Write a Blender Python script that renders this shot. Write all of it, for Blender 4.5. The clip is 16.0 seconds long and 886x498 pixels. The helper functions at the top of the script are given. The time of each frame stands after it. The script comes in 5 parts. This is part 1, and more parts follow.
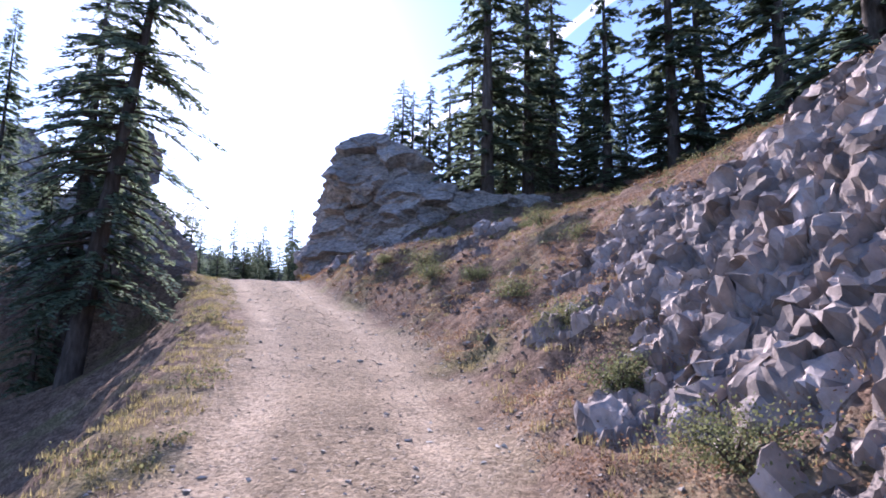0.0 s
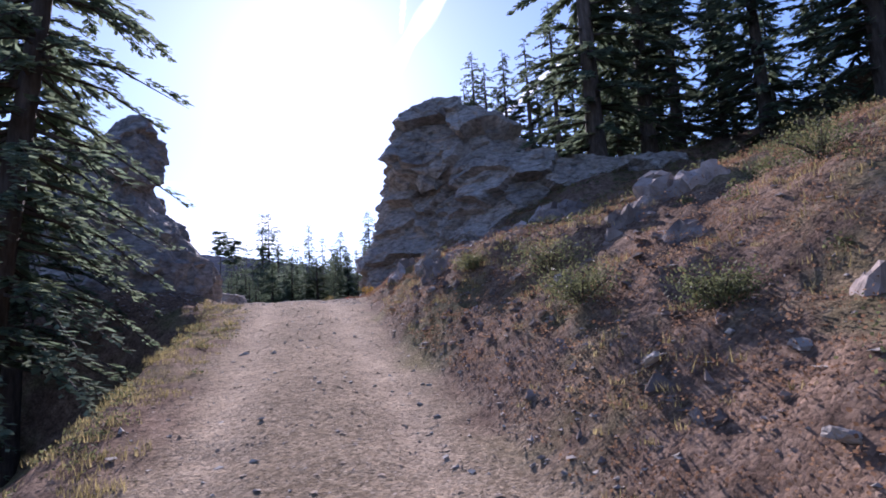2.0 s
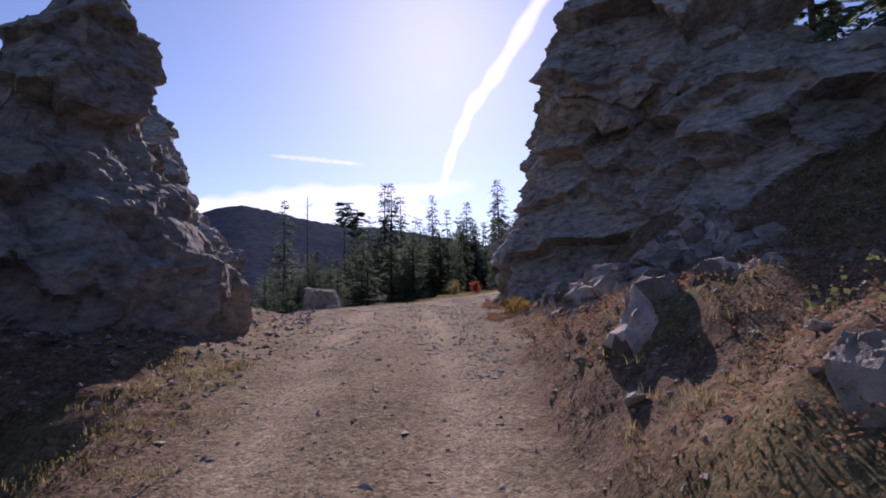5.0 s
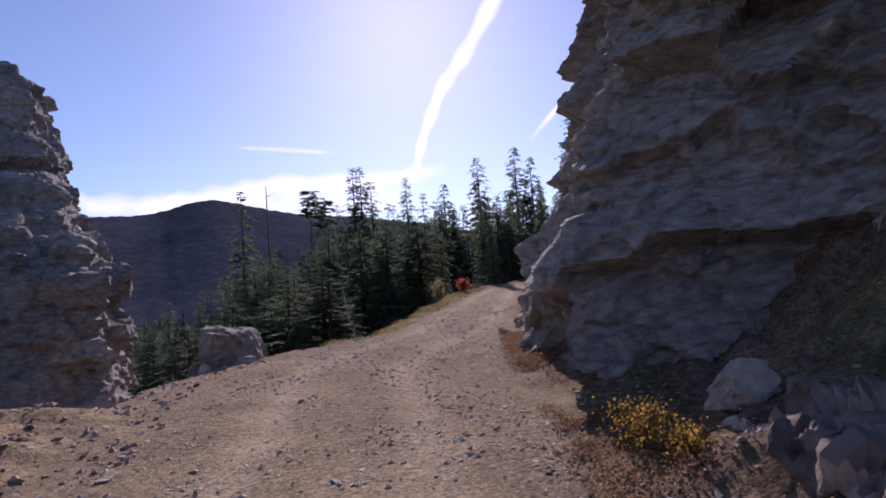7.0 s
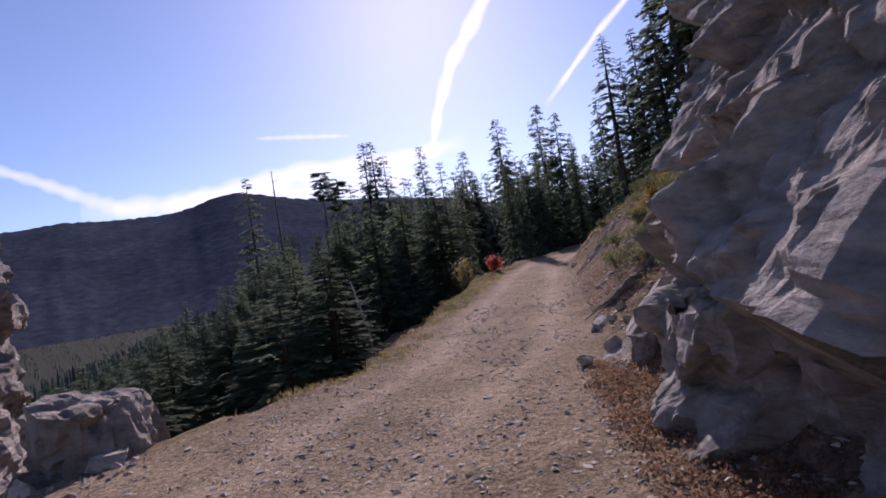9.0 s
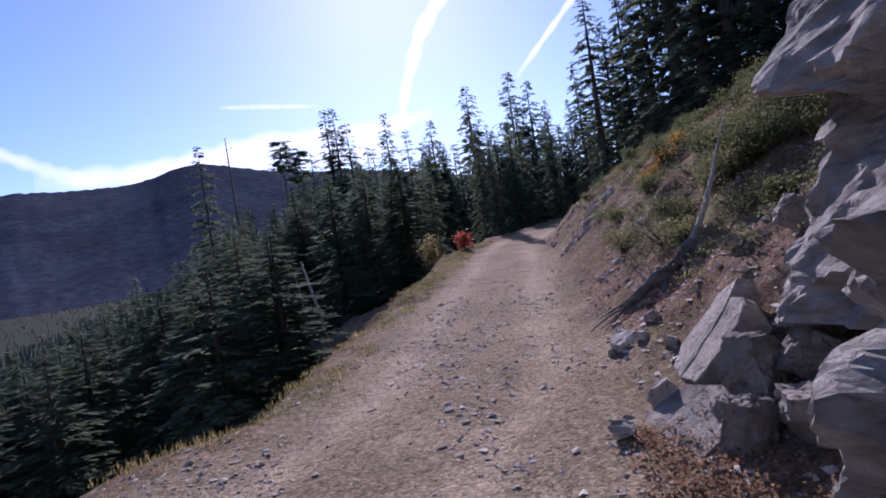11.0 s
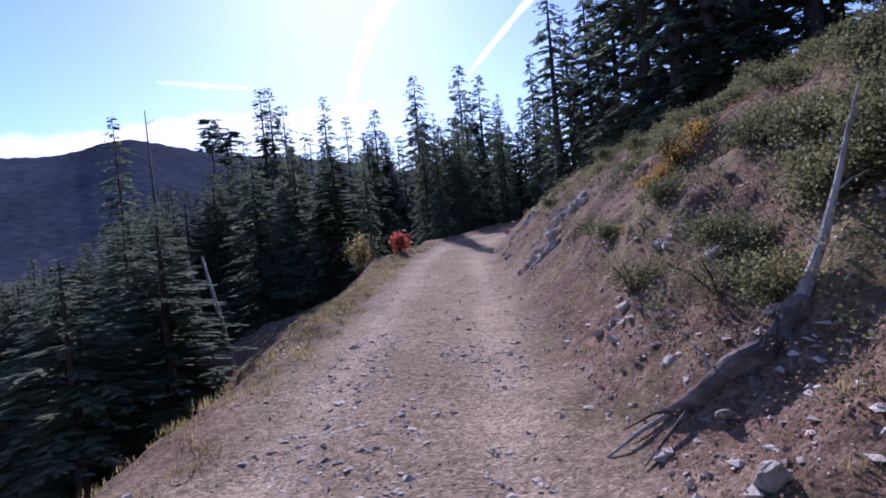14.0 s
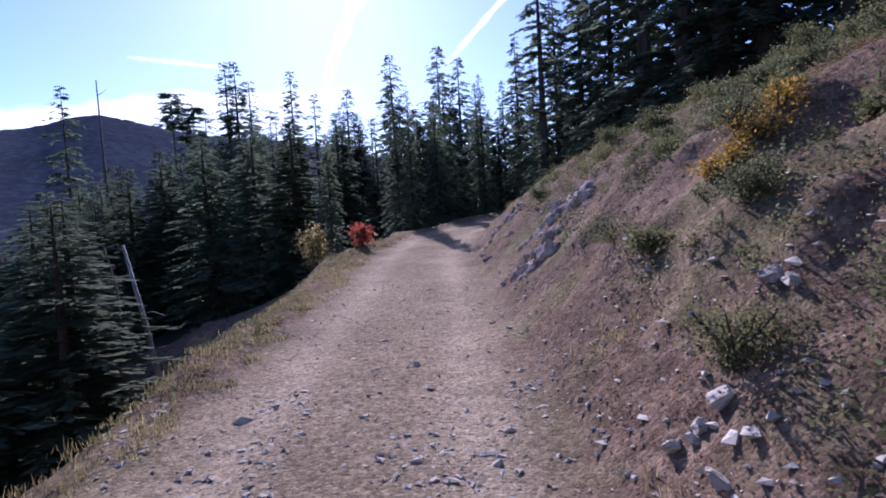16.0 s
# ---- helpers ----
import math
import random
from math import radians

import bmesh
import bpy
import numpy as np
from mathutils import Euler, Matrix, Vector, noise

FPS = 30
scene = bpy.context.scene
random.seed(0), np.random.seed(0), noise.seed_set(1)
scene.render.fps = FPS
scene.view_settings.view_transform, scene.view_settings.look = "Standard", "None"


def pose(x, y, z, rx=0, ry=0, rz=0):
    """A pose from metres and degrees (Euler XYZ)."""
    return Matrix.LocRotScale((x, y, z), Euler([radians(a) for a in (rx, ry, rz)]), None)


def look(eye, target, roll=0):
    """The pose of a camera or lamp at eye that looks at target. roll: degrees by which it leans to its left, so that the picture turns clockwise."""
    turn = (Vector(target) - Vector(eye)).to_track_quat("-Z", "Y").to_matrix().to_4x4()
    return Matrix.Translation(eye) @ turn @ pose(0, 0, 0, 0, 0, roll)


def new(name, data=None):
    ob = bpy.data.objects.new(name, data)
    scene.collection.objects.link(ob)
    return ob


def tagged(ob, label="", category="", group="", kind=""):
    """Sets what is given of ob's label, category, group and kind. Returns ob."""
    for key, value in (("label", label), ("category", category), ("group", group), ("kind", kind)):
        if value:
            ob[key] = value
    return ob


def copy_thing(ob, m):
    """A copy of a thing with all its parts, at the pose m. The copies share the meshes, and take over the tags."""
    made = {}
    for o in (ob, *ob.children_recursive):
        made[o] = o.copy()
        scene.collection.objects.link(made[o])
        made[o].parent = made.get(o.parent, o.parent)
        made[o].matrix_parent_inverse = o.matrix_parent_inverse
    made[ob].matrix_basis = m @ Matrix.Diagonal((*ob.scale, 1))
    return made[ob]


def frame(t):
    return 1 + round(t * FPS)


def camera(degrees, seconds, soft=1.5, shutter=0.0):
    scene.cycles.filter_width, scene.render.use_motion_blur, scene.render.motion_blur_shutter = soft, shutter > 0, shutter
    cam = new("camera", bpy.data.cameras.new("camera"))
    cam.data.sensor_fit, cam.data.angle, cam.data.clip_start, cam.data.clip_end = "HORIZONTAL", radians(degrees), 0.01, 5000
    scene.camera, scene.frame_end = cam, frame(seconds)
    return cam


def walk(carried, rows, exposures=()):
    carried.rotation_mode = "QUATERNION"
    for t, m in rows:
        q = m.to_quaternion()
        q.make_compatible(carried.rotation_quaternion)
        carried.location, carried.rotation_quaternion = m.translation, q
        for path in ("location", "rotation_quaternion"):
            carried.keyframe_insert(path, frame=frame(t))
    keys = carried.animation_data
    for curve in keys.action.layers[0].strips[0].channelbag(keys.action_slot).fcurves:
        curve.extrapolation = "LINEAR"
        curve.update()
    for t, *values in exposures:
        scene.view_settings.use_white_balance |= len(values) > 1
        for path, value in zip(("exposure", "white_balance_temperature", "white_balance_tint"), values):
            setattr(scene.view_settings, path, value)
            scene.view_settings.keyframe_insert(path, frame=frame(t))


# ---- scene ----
cam = camera(74.0, 16.0, 1.75)
PATH = [
    (0.0, pose(0.012, 0.002, 1.702, 98.59, -0.84, -0.03)),
    (0.5, pose(-0.099, 2.050, 2.032, 97.91, -4.75, 1.98)),
    (1.0, pose(-0.262, 3.832, 2.322, 97.99, -4.94, 4.38)),
    (1.5, pose(-0.501, 5.461, 2.621, 97.33, -1.70, 8.03)),
    (2.0, pose(-0.760, 7.041, 2.751, 98.18, 3.10, 8.55)),
    (2.5, pose(-1.055, 8.496, 2.990, 103.93, 8.80, 13.92)),
    (3.0, pose(-1.559, 10.120, 3.233, 102.02, 5.86, 14.15)),
    (3.5, pose(-2.056, 11.613, 3.635, 98.66, -2.12, 16.80)),
    (4.0, pose(-2.533, 12.980, 3.869, 95.52, 2.07, 18.96)),
    (4.5, pose(-3.059, 14.306, 4.109, 95.95, 0.86, 20.83)),
    (7.0, pose(-6.545, 23.149, 5.591, 94.20, 4.18, 18.52)),
    (7.5, pose(-7.213, 24.583, 5.743, 94.73, -1.07, 19.40)),
    (8.0, pose(-7.663, 25.900, 5.874, 94.72, -0.27, 18.88)),
    (8.5, pose(-8.146, 27.896, 5.953, 90.00, 8.20, 20.90)),
    (9.0, pose(-8.346, 28.721, 5.985, 92.03, 8.75, 21.23)),
    (11.5, pose(-9.411, 32.381, 6.169, 88.41, 7.96, 17.17)),
    (12.0, pose(-9.553, 32.881, 6.185, 88.20, 6.37, 17.16)),
    (12.5, pose(-9.681, 33.372, 6.222, 88.38, 6.44, 16.19)),
    (13.0, pose(-9.797, 33.884, 6.265, 88.27, 7.34, 15.13)),
    (13.5, pose(-9.903, 34.521, 6.294, 88.86, 6.77, 14.23)),
    (14.0, pose(-10.034, 35.157, 6.345, 87.92, 5.17, 12.34)),
    (14.5, pose(-10.161, 35.814, 6.361, 89.28, 0.81, 11.41)),
    (15.0, pose(-10.228, 36.509, 6.388, 88.00, 2.56, 10.99)),
    (15.5, pose(-10.336, 37.216, 6.414, 89.71, 2.71, 10.66)),
    (16.0, pose(-10.464, 38.101, 6.441, 86.63, 3.40, 9.94)),
]
EXPOSURES = [(0.0, 1.66, 5650, 30), (1.0, 1.3, 5750, 30), (2.0, 1.02, 5650, 31), (3.0, 0.7, 5850, 33), (4.5, 0.32, 6080, 35), (7.0, 0.23, 6080, 35), (9.0, 0.23, 6080, 36), (12.0, 0.52, 5250, 34), (16.0, 0.66, 5250, 35)]
walk(cam, PATH, EXPOSURES)

# ---- light ----
SUN_AZ, SUN_EL = 20.5, 28.0           # degrees left of +y, degrees up
to_sun = Vector((-math.sin(radians(SUN_AZ)) * math.cos(radians(SUN_EL)),
                 math.cos(radians(SUN_AZ)) * math.cos(radians(SUN_EL)), math.sin(radians(SUN_EL))))
world = bpy.data.worlds.new("sky")
scene.world = world
world.use_nodes = True
wn = world.node_tree
bg = wn.nodes["Background"]
sky = wn.nodes.new("ShaderNodeTexSky")
sky.sky_type, sky.sun_disc = "NISHITA", False
sky.sun_elevation, sky.sun_rotation = radians(SUN_EL), radians(-SUN_AZ)
sky.altitude, sky.air_density, sky.dust_density, sky.ozone_density = 1600, 1.0, 0.85, 2.9
wn.links.new(sky.outputs[0], bg.inputs[0])
bg.inputs[1].default_value = 0.105
sun_data = bpy.data.lights.new("sun", "SUN")
sun_data.energy, sun_data.angle, sun_data.color = 5.0, radians(0.53), (1.0, 0.93, 0.83)
sun = new("sun", sun_data)
sun.matrix_world = look(to_sun * 50, (0, 0, 0))


# ---- materials ----
def material(name, colors, scale=6.0, detail=8.0, rough=0.9, bump=0.3, bump_scale=None, big=0.0, big_scale=0.35, vary=0.0,
             island=0.0, spec=0.06, stretch=(1, 1, 1), translucent=0.0, crack=0.0, crack_scale=2.0, metallic=0.0, bump_dist=0.02):
    """A rough natural surface: a ramp of colours over noise at two sizes, with relief, cracks and piece-by-piece variation."""
    m = bpy.data.materials.new(name)
    m.use_nodes = True
    nt = m.node_tree
    n, link = nt.nodes, nt.links.new
    bsdf = n["Principled BSDF"]
    bsdf.inputs["Roughness"].default_value = rough
    bsdf.inputs["Metallic"].default_value = metallic
    bsdf.inputs["Specular IOR Level"].default_value = spec
    geo = n.new("ShaderNodeNewGeometry")
    vm = n.new("ShaderNodeVectorMath")
    vm.operation = "MULTIPLY"
    vm.inputs[1].default_value = stretch
    link(geo.outputs["Position"], vm.inputs[0])
    pos = vm.outputs[0]
    fine = n.new("ShaderNodeTexNoise")
    fine.inputs["Scale"].default_value, fine.inputs["Detail"].default_value, fine.inputs["Roughness"].default_value = scale, detail, 0.62
    link(pos, fine.inputs["Vector"])
    ramp = n.new("ShaderNodeValToRGB")
    els = ramp.color_ramp.elements
    while len(els) < len(colors):
        els.new(0.5)
    for i, c in enumerate(colors):
        els[i].position = 0.28 + 0.44 * i / max(1, len(colors) - 1)
        els[i].color = (*c, 1)
    link(fine.outputs["Fac"], ramp.inputs["Fac"])
    col = ramp.outputs["Color"]

    def scaled(color, value, low, high):
        mr = n.new("ShaderNodeMapRange")
        mr.inputs["From Min"].default_value, mr.inputs["From Max"].default_value = 0.25, 0.75
        mr.inputs["To Min"].default_value, mr.inputs["To Max"].default_value = low, high
        link(value, mr.inputs["Value"])
        mul = n.new("ShaderNodeMix")
        mul.data_type, mul.blend_type = "RGBA", "MULTIPLY"
        mul.inputs[0].default_value = 1.0
        link(color, mul.inputs[6])
        link(mr.outputs[0], mul.inputs[7])
        return mul.outputs[2]

    if big:
        nz = n.new("ShaderNodeTexNoise")
        nz.inputs["Scale"].default_value, nz.inputs["Detail"].default_value = big_scale, 5
        link(geo.outputs["Position"], nz.inputs["Vector"])
        col = scaled(col, nz.outputs["Fac"], 1 - big, 1 + big)
    if vary:
        info = n.new("ShaderNodeObjectInfo")
        col = scaled(col, info.outputs["Random"], 1 - vary, 1 + vary)
    if island:
        col = scaled(col, geo.outputs["Random Per Island"], 1 - island, 1 + island)
    height = fine.outputs["Fac"]
    if bump_scale:
        b2 = n.new("ShaderNodeTexNoise")
        b2.inputs["Scale"].default_value, b2.inputs["Detail"].default_value, b2.inputs["Roughness"].default_value = bump_scale, 10, 0.65
        link(pos, b2.inputs["Vector"])
        height = b2.outputs["Fac"]
    if crack:
        vor = n.new("ShaderNodeTexVoronoi")
        vor.feature = "DISTANCE_TO_EDGE"
        vor.inputs["Scale"].default_value = crack_scale
        warp = n.new("ShaderNodeVectorMath")
        warp.operation = "MULTIPLY_ADD"
        warp.inputs[1].default_value = (0.35, 0.35, 0.35)
        link(fine.outputs["Color"], warp.inputs[0])
        link(pos, warp.inputs[2])
        link(warp.outputs[0], vor.inputs["Vector"])
        mr = n.new("ShaderNodeMapRange")
        mr.inputs["From Max"].default_value = 0.045
        mr.inputs["To Min"].default_value = 1 - crack
        link(vor.outputs["Distance"], mr.inputs["Value"])
        mul = n.new("ShaderNodeMix")
        mul.data_type, mul.blend_type = "RGBA", "MULTIPLY"
        mul.inputs[0].default_value = 1.0
        link(col, mul.inputs[6])
        link(mr.outputs[0], mul.inputs[7])
        col = mul.outputs[2]
        mm = n.new("ShaderNodeMath")
        mm.operation = "MULTIPLY"
        link(height, mm.inputs[0])
        link(mr.outputs[0], mm.inputs[1])
        height = mm.outputs[0]
    link(col, bsdf.inputs["Base Color"])
    if bump:
        bp = n.new("ShaderNodeBump")
        bp.inputs["Strength"].default_value, bp.inputs["Distance"].default_value = bump, bump_dist
        link(height, bp.inputs["Height"])
        link(bp.outputs[0], bsdf.inputs["Normal"])
    if translucent:
        tr = n.new("ShaderNodeBsdfTranslucent")
        link(col, tr.inputs["Color"])
        mix = n.new("ShaderNodeMixShader")
        mix.inputs[0].default_value = translucent
        link(bsdf.outputs[0], mix.inputs[1])
        link(tr.outputs[0], mix.inputs[2])
        link(mix.outputs[0], n["Material Output"].inputs["Surface"])
    return m


M_ROCK = material("grey_andesite", [(0.18, 0.154, 0.132), (0.345, 0.303, 0.262), (0.5, 0.444, 0.39)], scale=3.2, detail=14, rough=0.95, bump=1.0, bump_scale=5.5, big=0.3, big_scale=0.7, vary=0.15, bump_dist=0.12, stretch=(1, 1, 1.6))
M_CLIFF = material("grey_andesite", [(0.15, 0.135, 0.12), (0.3, 0.272, 0.244), (0.45, 0.41, 0.37)], scale=4.5, detail=14, rough=0.95, bump=1.0, bump_scale=10, big=0.22, big_scale=0.8, bump_dist=0.055, vary=0.12, stretch=(1, 1, 2.0), crack=0.3, crack_scale=0.75)
M_PALE = material("pale_stone", [(0.34, 0.3, 0.25), (0.45, 0.4, 0.338), (0.55, 0.495, 0.425)], scale=7, bump=0.5, bump_scale=14, vary=0.1)
M_STONE = material("loose_stone", [(0.24, 0.205, 0.172), (0.36, 0.318, 0.272), (0.48, 0.43, 0.375)], scale=9, bump=0.5, bump_scale=16, vary=0.2, island=0.2)
M_GRAVEL = material("dusty_gravel", [(0.26, 0.2, 0.145), (0.35, 0.275, 0.205), (0.45, 0.365, 0.285)], scale=9, bump=0.2, island=0.18)
M_SHATTER = material("shattered_purplish_rock", [(0.135, 0.108, 0.092), (0.26, 0.213, 0.185), (0.41, 0.343, 0.3)], scale=3.5, detail=12, rough=0.95, bump=0.7, bump_scale=14, big=0.25, big_scale=0.9, vary=0.3, island=0.25, bump_dist=0.03)
M_BARK = material("conifer_bark", [(0.04, 0.033, 0.028), (0.08, 0.066, 0.056), (0.14, 0.118, 0.102)], scale=9, bump=0.9, stretch=(1, 1, 0.25), vary=0.15, bump_dist=0.04)
M_LOG = material("grey_brown_dead_wood", [(0.05, 0.042, 0.036), (0.12, 0.104, 0.09), (0.24, 0.215, 0.19)], scale=16, bump=0.8, stretch=(0.25, 1, 0.5), bump_dist=0.03)
M_DEAD = material("weathered_wood", [(0.16, 0.15, 0.14), (0.33, 0.31, 0.29), (0.48, 0.46, 0.43)], scale=14, bump=0.7, stretch=(1, 1, 0.12), vary=0.1)
M_NEEDLE = material("fir_needles", [(0.1, 0.138, 0.094), (0.15, 0.19, 0.12), (0.205, 0.235, 0.145)], scale=1.2, bump=0, rough=0.85, vary=0.2, island=0.35, translucent=0.48, spec=0.03)
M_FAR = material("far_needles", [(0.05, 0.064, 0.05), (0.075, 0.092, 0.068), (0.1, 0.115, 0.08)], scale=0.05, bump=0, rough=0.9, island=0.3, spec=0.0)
M_SHRUB = material("huckleberry_leaves", [(0.085, 0.1, 0.048), (0.13, 0.138, 0.062), (0.2, 0.185, 0.08)], scale=0.9, bump=0, rough=0.6, island=0.3, translucent=0.42)
M_YELLOW = material("yellow_autumn_leaves", [(0.24, 0.14, 0.03), (0.36, 0.22, 0.04), (0.46, 0.32, 0.07)], scale=3, bump=0, rough=0.6, island=0.35, translucent=0.4)
M_RED = material("red_autumn_leaves", [(0.28, 0.06, 0.04), (0.4, 0.1, 0.06), (0.48, 0.18, 0.1)], scale=3, bump=0, rough=0.6, island=0.3, translucent=0.4)
M_DRY = material("dry_grass", [(0.17, 0.14, 0.06), (0.27, 0.22, 0.095), (0.37, 0.3, 0.14)], scale=1.5, bump=0, rough=0.75, island=0.35, translucent=0.45)
M_RUST = material("rusty_groundcover", [(0.15, 0.085, 0.052), (0.23, 0.135, 0.08), (0.3, 0.2, 0.115)], scale=1.5, bump=0, rough=0.8, island=0.22, translucent=0.4)


# ---- mesh helpers ----
def mesh_object(name, verts, faces, mat, parent=None, smooth=False, label=""):
    me = bpy.data.meshes.new(name)
    me.from_pydata(verts, [], faces)
    me.materials.append(mat)
    if smooth:
        me.polygons.foreach_set("use_smooth", [True] * len(me.polygons))
    me.update()
    ob = new(name, me)
    ob.parent = parent
    if label:
        tagged(ob, label)
    return ob


def part(name, bm, mat, parent=None, label="", smooth=False):
    me = bpy.data.meshes.new(name)
    bm.to_mesh(me)
    bm.free()
    me.materials.append(mat)
    if smooth:
        me.polygons.foreach_set("use_smooth", [True] * len(me.polygons))
    ob = new(name, me)
    ob.parent = parent
    if label:
        tagged(ob, label)
    return ob


def from_arrays(name, verts, faces, mat, label, category, smooth=False):
    me = bpy.data.meshes.new(name)
    me.vertices.add(len(verts))
    me.vertices.foreach_set("co", verts.astype(np.float32).ravel())
    k = faces.shape[1]
    me.loops.add(faces.size)
    me.loops.foreach_set("vertex_index", faces.astype(np.int32).ravel())
    me.polygons.add(len(faces))
    me.polygons.foreach_set("loop_start", np.arange(len(faces), dtype=np.int32) * k)
    me.materials.append(mat)
    me.update(calc_edges=True)
    me.validate()
    if not smooth:
        me.shade_flat()
    ob = new(name, me)
    if label:
        tagged(ob, label, category, kind="stuff")
    return ob


def value_noise(x, y, seed=0):
    """Smooth value noise on numpy arrays, about -1 to 1."""
    xi, yi = np.floor(x).astype(np.int64), np.floor(y).astype(np.int64)
    fx, fy = x - xi, y - yi
    fx, fy = fx * fx * (3 - 2 * fx), fy * fy * (3 - 2 * fy)

    def h(a, b):
        v = (a * 374761393 + b * 668265263 + seed * 144665) & 0xFFFFFFFF
        v = ((v ^ (v >> 13)) * 1274126177) & 0xFFFFFFFF
        return ((v ^ (v >> 16)) & 0xFFFF) / 32767.5 - 1
    return (h(xi, yi) * (1 - fx) + h(xi + 1, yi) * fx) * (1 - fy) + (h(xi, yi + 1) * (1 - fx) + h(xi + 1, yi + 1) * fx) * fy


def fbm(x, y, octaves=4, seed=0):
    return sum(value_noise(x * 2.03 ** k, y * 2.03 ** k, seed + k) * 0.5 ** k for k in range(octaves))


# ---- the lie of the land: a road line with cross-sections ----
ROAD = np.array([(0.6, -30, -4.6), (0.25, -9, -1.35), (0, 0, -0.05), (-0.26, 3.83, 0.57), (-0.76, 7.04, 1.0), (-1.56, 10.12, 1.5), (-2.53, 12.98, 2.12), (-3.06, 14.31, 2.36),
                 (-4.6, 18.4, 3.05), (-6.55, 23.15, 3.84), (-7.66, 25.9, 4.1), (-8.35, 28.72, 4.22), (-9.41, 32.38, 4.42), (-10.46, 38.1, 4.7),
                 (-11.4, 43.5, 4.95), (-12.4, 49.0, 5.1), (-13.6, 55.0, 5.35), (-13.8, 61.0, 5.7), (-11.6, 67.0, 6.1), (-7.5, 72.0, 6.5), (-1, 76, 7.0), (12, 80, 8.0), (40, 84, 10.0)])
_seg = np.linalg.norm(np.diff(ROAD[:, :2], axis=0), axis=1)
_acc = np.concatenate([[0], np.cumsum(_seg)])
S0 = _acc[2]
_acc = _acc - S0                       # s = 0 where the drive begins
_fine = np.arange(_acc[0], _acc[-1], 0.25)
_line = np.stack([np.interp(_fine, _acc, ROAD[:, k]) for k in range(3)], 1)
_k = np.hanning(25)
_k /= _k.sum()
_pad = np.concatenate([_line[:1] - (_line[1:2] - _line[:1]) * np.arange(12, 0, -1)[:, None], _line,
                       _line[-1:] + (_line[-1:] - _line[-2:-1]) * np.arange(1, 13)[:, None]])
_line = np.stack([np.convolve(_pad[:, k], _k, "valid") for k in range(3)], 1)
_tan = np.gradient(_line[:, :2], axis=0)
_tan /= np.linalg.norm(_tan, axis=1)[:, None]


def road_at(s):
    """Centre x, y, z and the unit vector to the right, at s metres along the drive."""
    p = [np.interp(s, _fine, _line[:, k]) for k in range(3)]
    tx, ty = np.interp(s, _fine, _tan[:, 0]), np.interp(s, _fine, _tan[:, 1])
    return p[0], p[1], p[2], ty, -tx


def road_coords(x, y):
    """s and u (to the right) of a place near the road."""
    i = int(np.argmin((_line[:, 0] - x) ** 2 + (_line[:, 1] - y) ** 2))
    dx, dy = x - _line[i, 0], y - _line[i, 1]
    return _fine[i] + dx * _tan[i, 0] + dy * _tan[i, 1], dx * _tan[i, 1] - dy * _tan[i, 0]


# right side: height over the road at offsets u, by stations s
R_U = np.array([0.0, 0.5, 1.2, 2.2, 3.6, 6.0, 9.0, 14.0, 24.0, 45.0])           # metres beyond the road's edge
R_S = np.array([-12.0, 0.0, 4.0, 8.0, 13.0, 18.0, 22.0, 26.0, 31.0, 36.0, 39.0, 44.0, 50.0, 58.0, 68.0])
R_H = np.array([
    [0, .15, .5, 1.6, 3.6, 6.2, 7.8, 9.0, 11.0, 15.0],
    [0, .15, .5, 1.6, 3.9, 6.8, 8.4, 9.6, 11.4, 15.0],
    [0, .2, .6, 1.5, 3.5, 6.0, 7.5, 9.0, 11.0, 15.0],
    [0, .25, .75, 1.6, 2.7, 4.3, 5.8, 7.5, 9.7, 14.0],
    [0, .42, 1.0, 1.7, 2.3, 3.15, 4.0, 5.4, 7.5, 11.0],
    [0, .72, 1.28, 1.65, 2.05, 2.6, 3.2, 4.5, 6.6, 9.0],
    [0, .5, 1.0, 1.35, 1.7, 2.1, 2.8, 4.4, 6.5, 9.0],
    [0, .15, .4, .7, 1.2, 2.6, 4.2, 5.0, 6.5, 9.0],
    [0, .1, .3, .8, 2.5, 4.6, 5.4, 6.0, 7.5, 10.0],
    [0, .12, .45, 1.1, 2.4, 4.4, 5.6, 6.5, 8.0, 10.0],
    [0, .25, .75, 1.5, 2.6, 4.1, 5.4, 6.8, 8.0, 9.5],
    [0, .45, 1.1, 2.0, 3.0, 4.05, 5.0, 6.0, 7.1, 8.5],
    [0, .55, 1.2, 2.05, 2.85, 3.8, 4.7, 5.6, 6.6, 7.9],
    [0, .5, 1.1, 1.8, 2.5, 3.4, 4.2, 5.0, 5.9, 7.2],
    [0, .3, .6, 1.0, 1.5, 2.0, 2.6, 3.4, 4.5, 6.0]])
L_U = np.array([0.0, 0.5, 1.2, 2.2, 4.0, 7.0, 12.0, 20.0, 35.0, 60.0])
L_S = np.array([-12.0, 0.0, 10.0, 18.0, 20.5, 23.0, 27.0, 31.0, 36.0, 40.0, 50.0, 60.0, 75.0])
